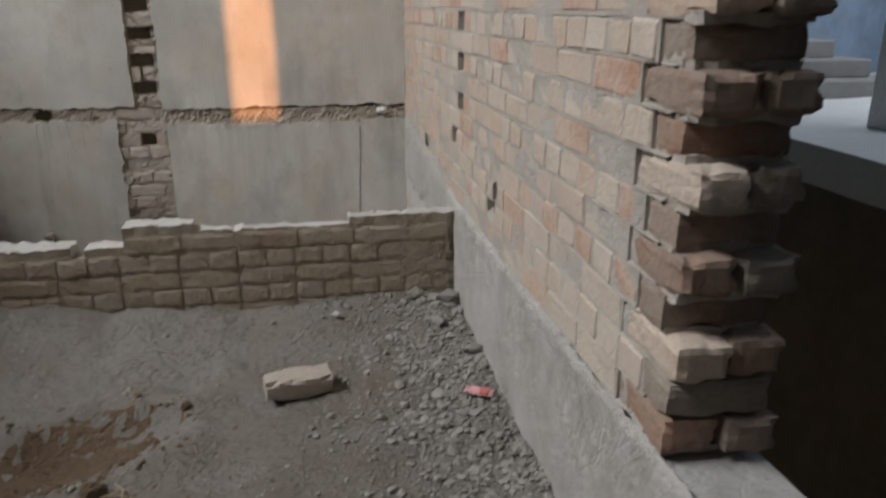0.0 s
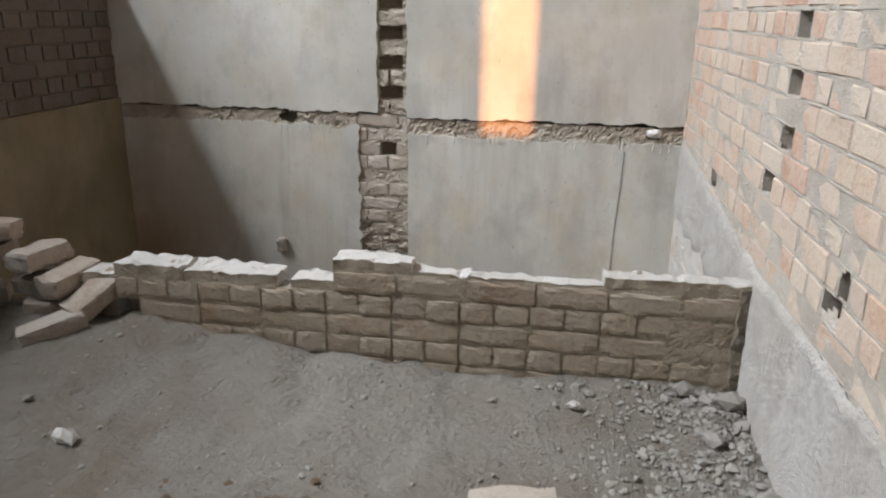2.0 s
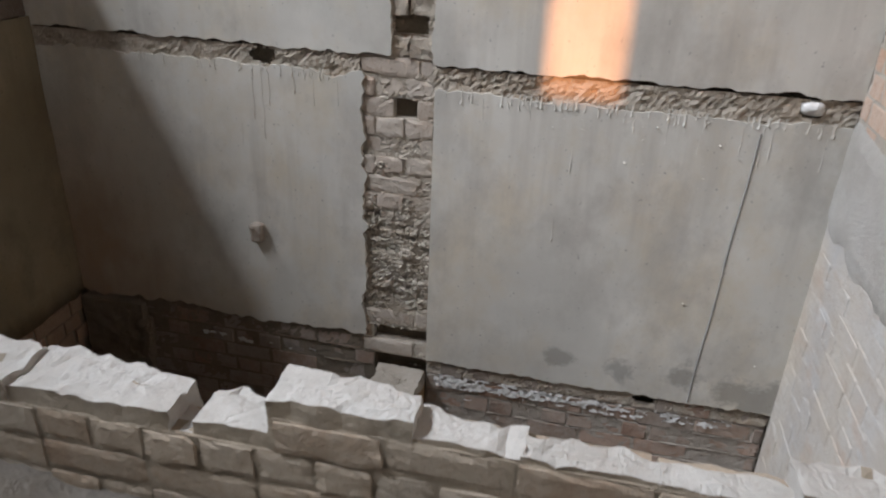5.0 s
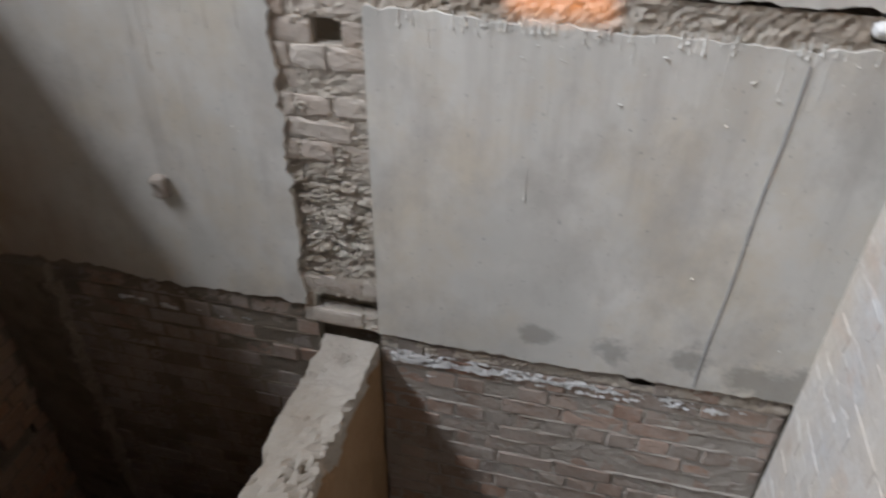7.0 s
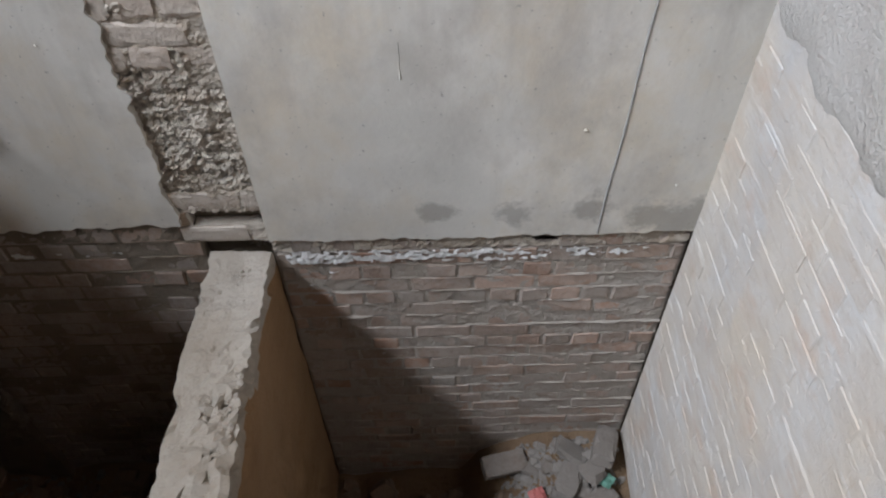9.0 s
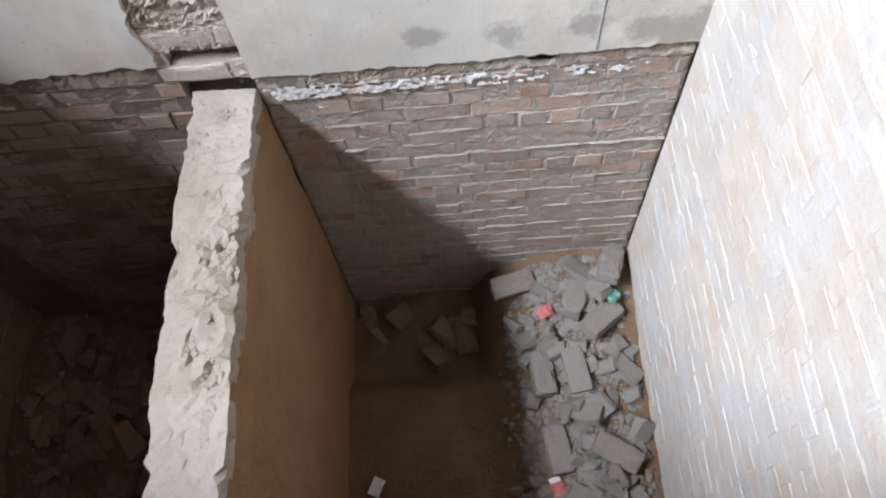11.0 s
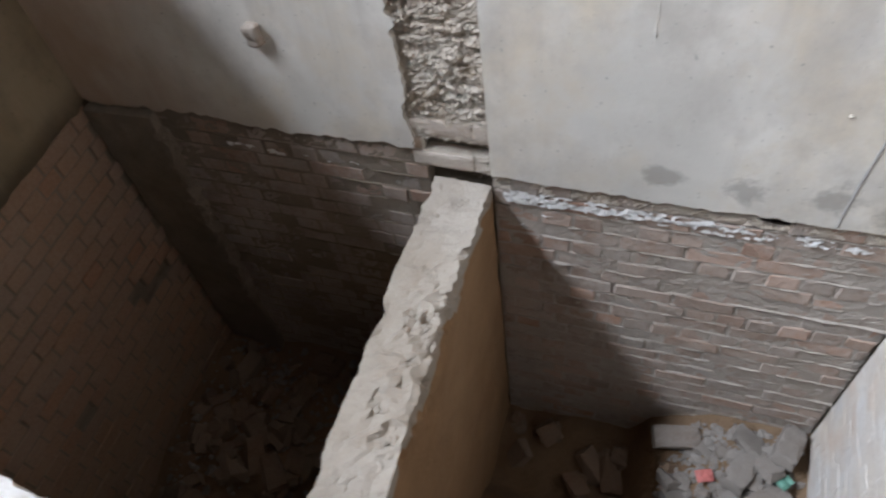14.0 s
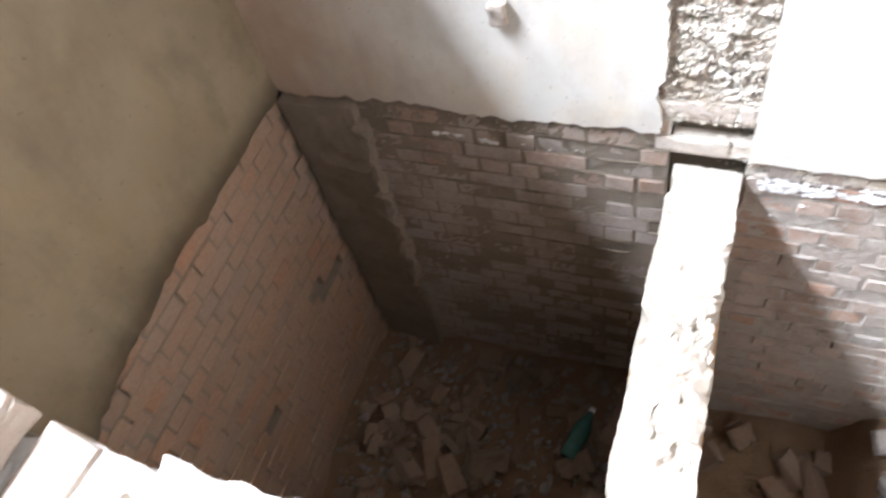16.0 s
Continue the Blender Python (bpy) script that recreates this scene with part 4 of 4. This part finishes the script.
def scrap(name, x, y, z, w, l, turn, material, label, category, seed=0, crumple=0.008):
    """A crumpled scrap of film or paper."""
    bm = bmesh.new()
    bmesh.ops.create_grid(bm, x_segments=7, y_segments=9, size=0.5)
    for v in bm.verts:
        v.co.x *= w
        v.co.y *= l
        v.co.z += noise.noise(v.co * 40 + Vector((seed, 0, 0))) * crumple + crumple
    ext = bmesh.ops.extrude_face_region(bm, geom=bm.faces[:])
    for v in ext["geom"]:
        if isinstance(v, bmesh.types.BMVert):
            v.co.z += 0.002
    ob = new(name, mesh_of(name, bm, material))
    ob.matrix_basis = pose(x, y, z, 0, 0, turn)
    return tagged(ob, label, category)


M_RED = plain_mat("red_film", (0.50, 0.16, 0.14), 0.5)
M_PINK = plain_mat("pink_film", (0.66, 0.34, 0.33), 0.5)
M_GREEN = plain_mat("green_film", (0.12, 0.26, 0.20), 0.4)
M_PAPER = plain_mat("white_paper", (0.75, 0.73, 0.70), 0.7)
wr = scrap("wrapper", -0.105, 2.27, ground_height(-0.1, 2.27) + 0.012, 0.05, 0.10, 62, M_PINK, "crumpled red and pink snack wrapper on gravel", "wrapper", 1, 0.012)
part("printed_band", box(-0.024, 0.024, -0.035, -0.005, 0.014, 0.020, 0.002), M_RED, wr)
scrap("wrapper", -0.34, 1.72, ground_height(-0.34, 1.72) + 0.01, 0.03, 0.05, 20, M_GREEN, "small green plastic scrap on gravel", "wrapper", 2)

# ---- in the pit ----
# browner, darker rubble brick: the left bay's shade put into its colour
M_SHADEDRUBBLE = brick_mat("shaded_rubble_brick", [(0.24, 0.16, 0.11), (0.20, 0.15, 0.11), (0.26, 0.19, 0.14)], (0.22, 0.17, 0.125), 0.9)
def frag_mesh(w, d, h, seed):
    bm = brick_bm(w, d, h, seed, 0.012, 0.008)
    return mesh_of("brick_fragment", bm, M_RUBBLEBRICK)


for i, (x, y, dz, turn, tilt, roll) in enumerate(((-0.49, 4.28, 0.07, 94, 6, 8), (-0.33, 4.27, 0.07, 97, -4, -6), (-0.46, 3.90, 0.08, 98, 5, 4), (-0.20, 3.86, 0.09, -32, 8, 10), (-0.60, 4.74, 0.09, 14, 5, 12),
                                                    (-0.11, 4.76, 0.10, 70, 20, 5), (-0.18, 4.50, 0.08, 40, 14, -8), (-0.30, 4.62, 0.06, 65, 12, 4), (-0.42, 3.62, 0.07, 60, 6, 0))):
    z = pit_height(x, y) + dz * 0.8
    tagged(loose_brick(x, y, z, turn, tilt, roll, M_RUBBLEBRICK, seed=60 + i, label="broken pale brick among rubble on the pit floor"), group="bricks on the pit floor")
frags = [frag_mesh(w, d, h, 300 + i) for i, (w, d, h) in enumerate(((0.12, 0.10, 0.06), (0.08, 0.07, 0.05), (0.15, 0.09, 0.06), (0.06, 0.09, 0.04), (0.10, 0.06, 0.05), (0.19, 0.10, 0.06)))]
M_LOOSESTUFF = rough_mat("brick_rubble", (0.24, 0.215, 0.19), (0.18, 0.155, 0.13), (0.28, 0.26, 0.235), 14, 0.5, 0.004)
# same fragments again, recoloured darker where the pit lies in shade
shaded_frags = [me.copy() for me in frags]
for me in shaded_frags:
    me.materials[0] = M_SHADEDRUBBLE
r = random.Random(21)
for i in range(230):
    if i < 60:
        x, y = r.triangular(-0.64, -0.02, -0.2), r.uniform(3.45, 4.82)
    elif i < 75:
        x, y = r.uniform(-1.45, -0.6), r.uniform(4.5, 4.82)
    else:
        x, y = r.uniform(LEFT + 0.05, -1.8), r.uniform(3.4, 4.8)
    ob = new("brick_fragment", r.choice(shaded_frags if i >= 60 else frags[:5]))
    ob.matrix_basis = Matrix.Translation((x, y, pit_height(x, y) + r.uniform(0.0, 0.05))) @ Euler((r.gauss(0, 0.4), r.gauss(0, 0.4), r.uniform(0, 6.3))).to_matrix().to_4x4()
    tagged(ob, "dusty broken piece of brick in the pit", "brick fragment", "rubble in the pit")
places = []
for i in range(3600):
    x, y = (r.triangular(-0.70, -0.02, -0.30), r.uniform(3.4, 4.84)) if i < 2600 else (r.uniform(LEFT, -1.78), r.uniform(3.4, 4.84))
    if not -1.78 < x < -1.45:
        places.append((x, y, pit_height(x, y) + 0.004))
scatter("rubble", places, 0.024, M_LOOSESTUFF, "small grey rubble on the pit floor", "rubble")
scrap("wrapper", -0.45, 4.58, pit_height(-0.45, 4.58) + 0.06, 0.08, 0.06, 20, M_RED, "faded red snack wrapper among rubble", "wrapper", 3, 0.012)
scrap("wrapper", -0.12, 4.60, pit_height(-0.12, 4.6) + 0.07, 0.07, 0.06, 50, M_GREEN, "torn green plastic wrapper among rubble", "wrapper", 4, 0.012)
pk = scrap("packet", -0.48, 3.74, pit_height(-0.48, 3.74) + 0.03, 0.06, 0.09, 15, M_RED, "red and white crushed packet on rubble", "packet", 5, 0.010)
part("printed_band", box(-0.026, 0.026, 0.018, 0.042, 0.010, 0.018, 0.002), M_PAPER, pk)
scrap("paper", -1.354, 3.815, pit_height(-1.35, 3.81) + 0.012, 0.06, 0.09, -25, M_PAPER, "small white scrap of paper on brown earth", "paper", 6, 0.006)


def lathe(profile, n=14):
    bm = bmesh.new()
    rings = [[bm.verts.new((rr * math.cos(2 * math.pi * i / n), rr * math.sin(2 * math.pi * i / n), z)) for i in range(n)] for rr, z in profile]
    for a, b in zip(rings, rings[1:]):
        for i in range(n):
            bm.faces.new((a[i], a[(i + 1) % n], b[(i + 1) % n], b[i]))
    bm.faces.new(rings[0][::-1])
    bm.faces.new(rings[-1])
    return bm


M_BOTTLE = plain_mat("green_plastic", (0.07, 0.17, 0.14), 0.25)
bottle = tagged(new("bottle"), "crushed green plastic bottle on dark rubble", "bottle")
bottle.matrix_basis = pose(-2.03, 4.32, pit_height(-2.03, 4.4) + 0.08, -84, 8, -14)
part("body", lathe(((0.034, 0), (0.042, 0.008), (0.044, 0.07), (0.039, 0.09), (0.044, 0.11), (0.044, 0.17), (0.030, 0.215), (0.014, 0.245), (0.013, 0.265)), 16), M_BOTTLE, bottle, "", True)
part("cap", lathe(((0.016, 0.262), (0.016, 0.282), (0.013, 0.285))), M_PAPER, bottle, "pale screw cap")

# ---- on the far wall ----
knob = tagged(new("wall_stub", mesh_of("wall_stub", box(-2.292, -2.238, FAR - 0.035, FAR + 0.004, -0.155, -0.06, 0.008, 0.02, 0.012, 18), M_LOOSE)), "broken brick stub sticking out of grey render", "brick stub")
bag = bmesh.new()
bmesh.ops.create_icosphere(bag, subdivisions=3, radius=1, matrix=Matrix.Translation((-0.15, FAR + 0.02, 0.645)) @ Matrix.Diagonal((0.042, 0.035, 0.028, 1)))
push(bag, 0.008, 35)
tagged(new("plastic_bag", mesh_of("plastic_bag", bag, M_PAPER)), "white plastic bag stuffed into a wall hole", "plastic bag")
seam = bmesh.new()
prev = None
for i in range(61):
    f = i / 60
    x = -0.30 - 0.04 * f + 0.002 * math.sin(f * 13)
    z = 0.54 - 1.19 * f
    w = 0.006 + 0.003 * noise.noise(Vector((z * 20, 0, 0)))
    o = 0.004 + 0.003 * noise.noise(Vector((z * 31, 3, 0)))
    row = [seam.verts.new((x - w, FAR + 0.002, z)), seam.verts.new((x - w * 0.3, FAR - o, z)), seam.verts.new((x + w * 0.4, FAR - o * 0.6, z)), seam.verts.new((x + w, FAR + 0.002, z))]
    if prev:
        for a in range(3):
            seam.faces.new((prev[a], prev[a + 1], row[a + 1], row[a]))
    prev = row
bmesh.ops.recalc_face_normals(seam, faces=seam.faces[:])
part("mortar_seam", seam, M_CONC, wall_far)
part("corner_lump", box(-0.05, 0.004, 3.15, 3.19, 0.06, 0.41, 0, 0.014, 0.014, 16, 5), M_JOINT, low_wall, "rough brown mortar lump in the corner")

# crumbs on the partition, splashes and runs of mortar on the render
r = random.Random(33)
places = [(min(-1.53, r.gauss(-1.55, 0.025)), r.gauss(4.25, 0.30), -0.73) for _ in range(420)] + [(r.uniform(-1.70, -1.52), r.uniform(3.4, 4.82), -0.73) for _ in range(160)]
scatter("crumbs", places, 0.013, M_CLAY, "crumbled clay along the broken partition top", "crumbs")
places = [(r.uniform(-1.46, -0.03), FAR, 0.58 - abs(r.gauss(0, 0.12))) for _ in range(90)] + [(r.uniform(-2.6, -1.82), FAR, 0.60 - abs(r.gauss(0, 0.25))) for _ in range(70)] + [(r.uniform(-2.6, -0.05), FAR, r.uniform(-0.5, 0.5)) for _ in range(50)]
splash = scatter("mortar_splashes", places, 0.0045, M_PLASTER, "splashes of mortar on grey render", "mortar")


def run_of_mortar(bm, x, z, length, width):
    """A thin run that has set on the wall, fat at its foot."""
    prev = None
    n = 9
    for i in range(n + 1):
        f = i / n
        w = width * (0.45 + 0.35 * f + 0.35 * (f > 0.85)) * (1 + 0.3 * noise.noise(Vector((x * 40, z * 9 - f * 6, 1))))
        c = x + 0.004 * noise.noise(Vector((x * 9, f * 4, 7)))
        zz = z - length * f
        row = [bm.verts.new((c - w, FAR + 0.001, zz)), bm.verts.new((c, FAR - w * 0.7, zz)), bm.verts.new((c + w, FAR + 0.001, zz))]
        if prev:
            bm.faces.new((prev[0], prev[1], row[1], row[0]))
            bm.faces.new((prev[1], prev[2], row[2], row[1]))
        prev = row
    bm.faces.new(prev)


runs = bmesh.new()
for x, z, length in ((-2.24, 0.60, 0.20), (-2.20, 0.60, 0.28), (-2.17, 0.60, 0.14), (-2.30, 0.38, 0.10), (-2.06, 0.61, 0.09), (-1.98, 0.60, 0.12), (-1.88, 0.59, 0.10), (-1.30, 0.57, 0.08), (-0.95, 0.42, 0.10), (-0.99, 0.14, 0.12),
                     (-0.62, 0.57, 0.10), (-0.50, 0.57, 0.13), (-0.36, 0.56, 0.10), (-0.29, 0.57, 0.16), (-0.26, 0.57, 0.12), (-0.08, 0.56, 0.14), (-1.12, 0.57, 0.06), (-0.74, 0.57, 0.07)):
    run_of_mortar(runs, x, z, length, r.uniform(0.002, 0.004))
for i in range(90):
    x = r.uniform(-2.75, -1.82) if i % 3 == 0 else r.uniform(-1.46, -0.03)
    run_of_mortar(runs, x, 0.635 if x < -1.8 else 0.60, 0.03 + abs(r.gauss(0, 0.016)), r.uniform(0.003, 0.006))
bmesh.ops.recalc_face_normals(runs, faces=runs.faces[:])
tagged(part("mortar_runs", runs, M_PLASTER, wall_far), kind="stuff")

# dark dug earth in the hollow
dug = bmesh.new()
pts = {}
for i in range(40):
    for j in range(36):
        x, y = -1.90 + i * 0.024, 1.78 + j * 0.024
        d = math.hypot((x + 1.42) / 0.34, (y - 2.18 - 0.35 * (x + 1.42)) / 0.22)
        if d > 1.25:
            continue
        quad = []
        for q in ((i, j), (i + 1, j), (i + 1, j + 1), (i, j + 1)):
            if q not in pts:
                px, py = -1.90 + q[0] * 0.024 - 0.012, 1.78 + q[1] * 0.024 - 0.012
                pts[q] = dug.verts.new((px, py, ground_height(px, py) + 0.012 * (0.72 + 0.3 * lump(px, py, 7, 3) + 0.2 * lump(px, py, 21, 3) - math.hypot((px + 1.42) / 0.34, (py - 2.18 - 0.35 * (px + 1.42)) / 0.22)) + 0.003 * lump(px, py, 33, 4)))
            quad.append(pts[q])
        dug.faces.new(quad)
part("dug_earth", dug, M_DIRT, floor, "dark brown freshly dug earth in a hollow", True)
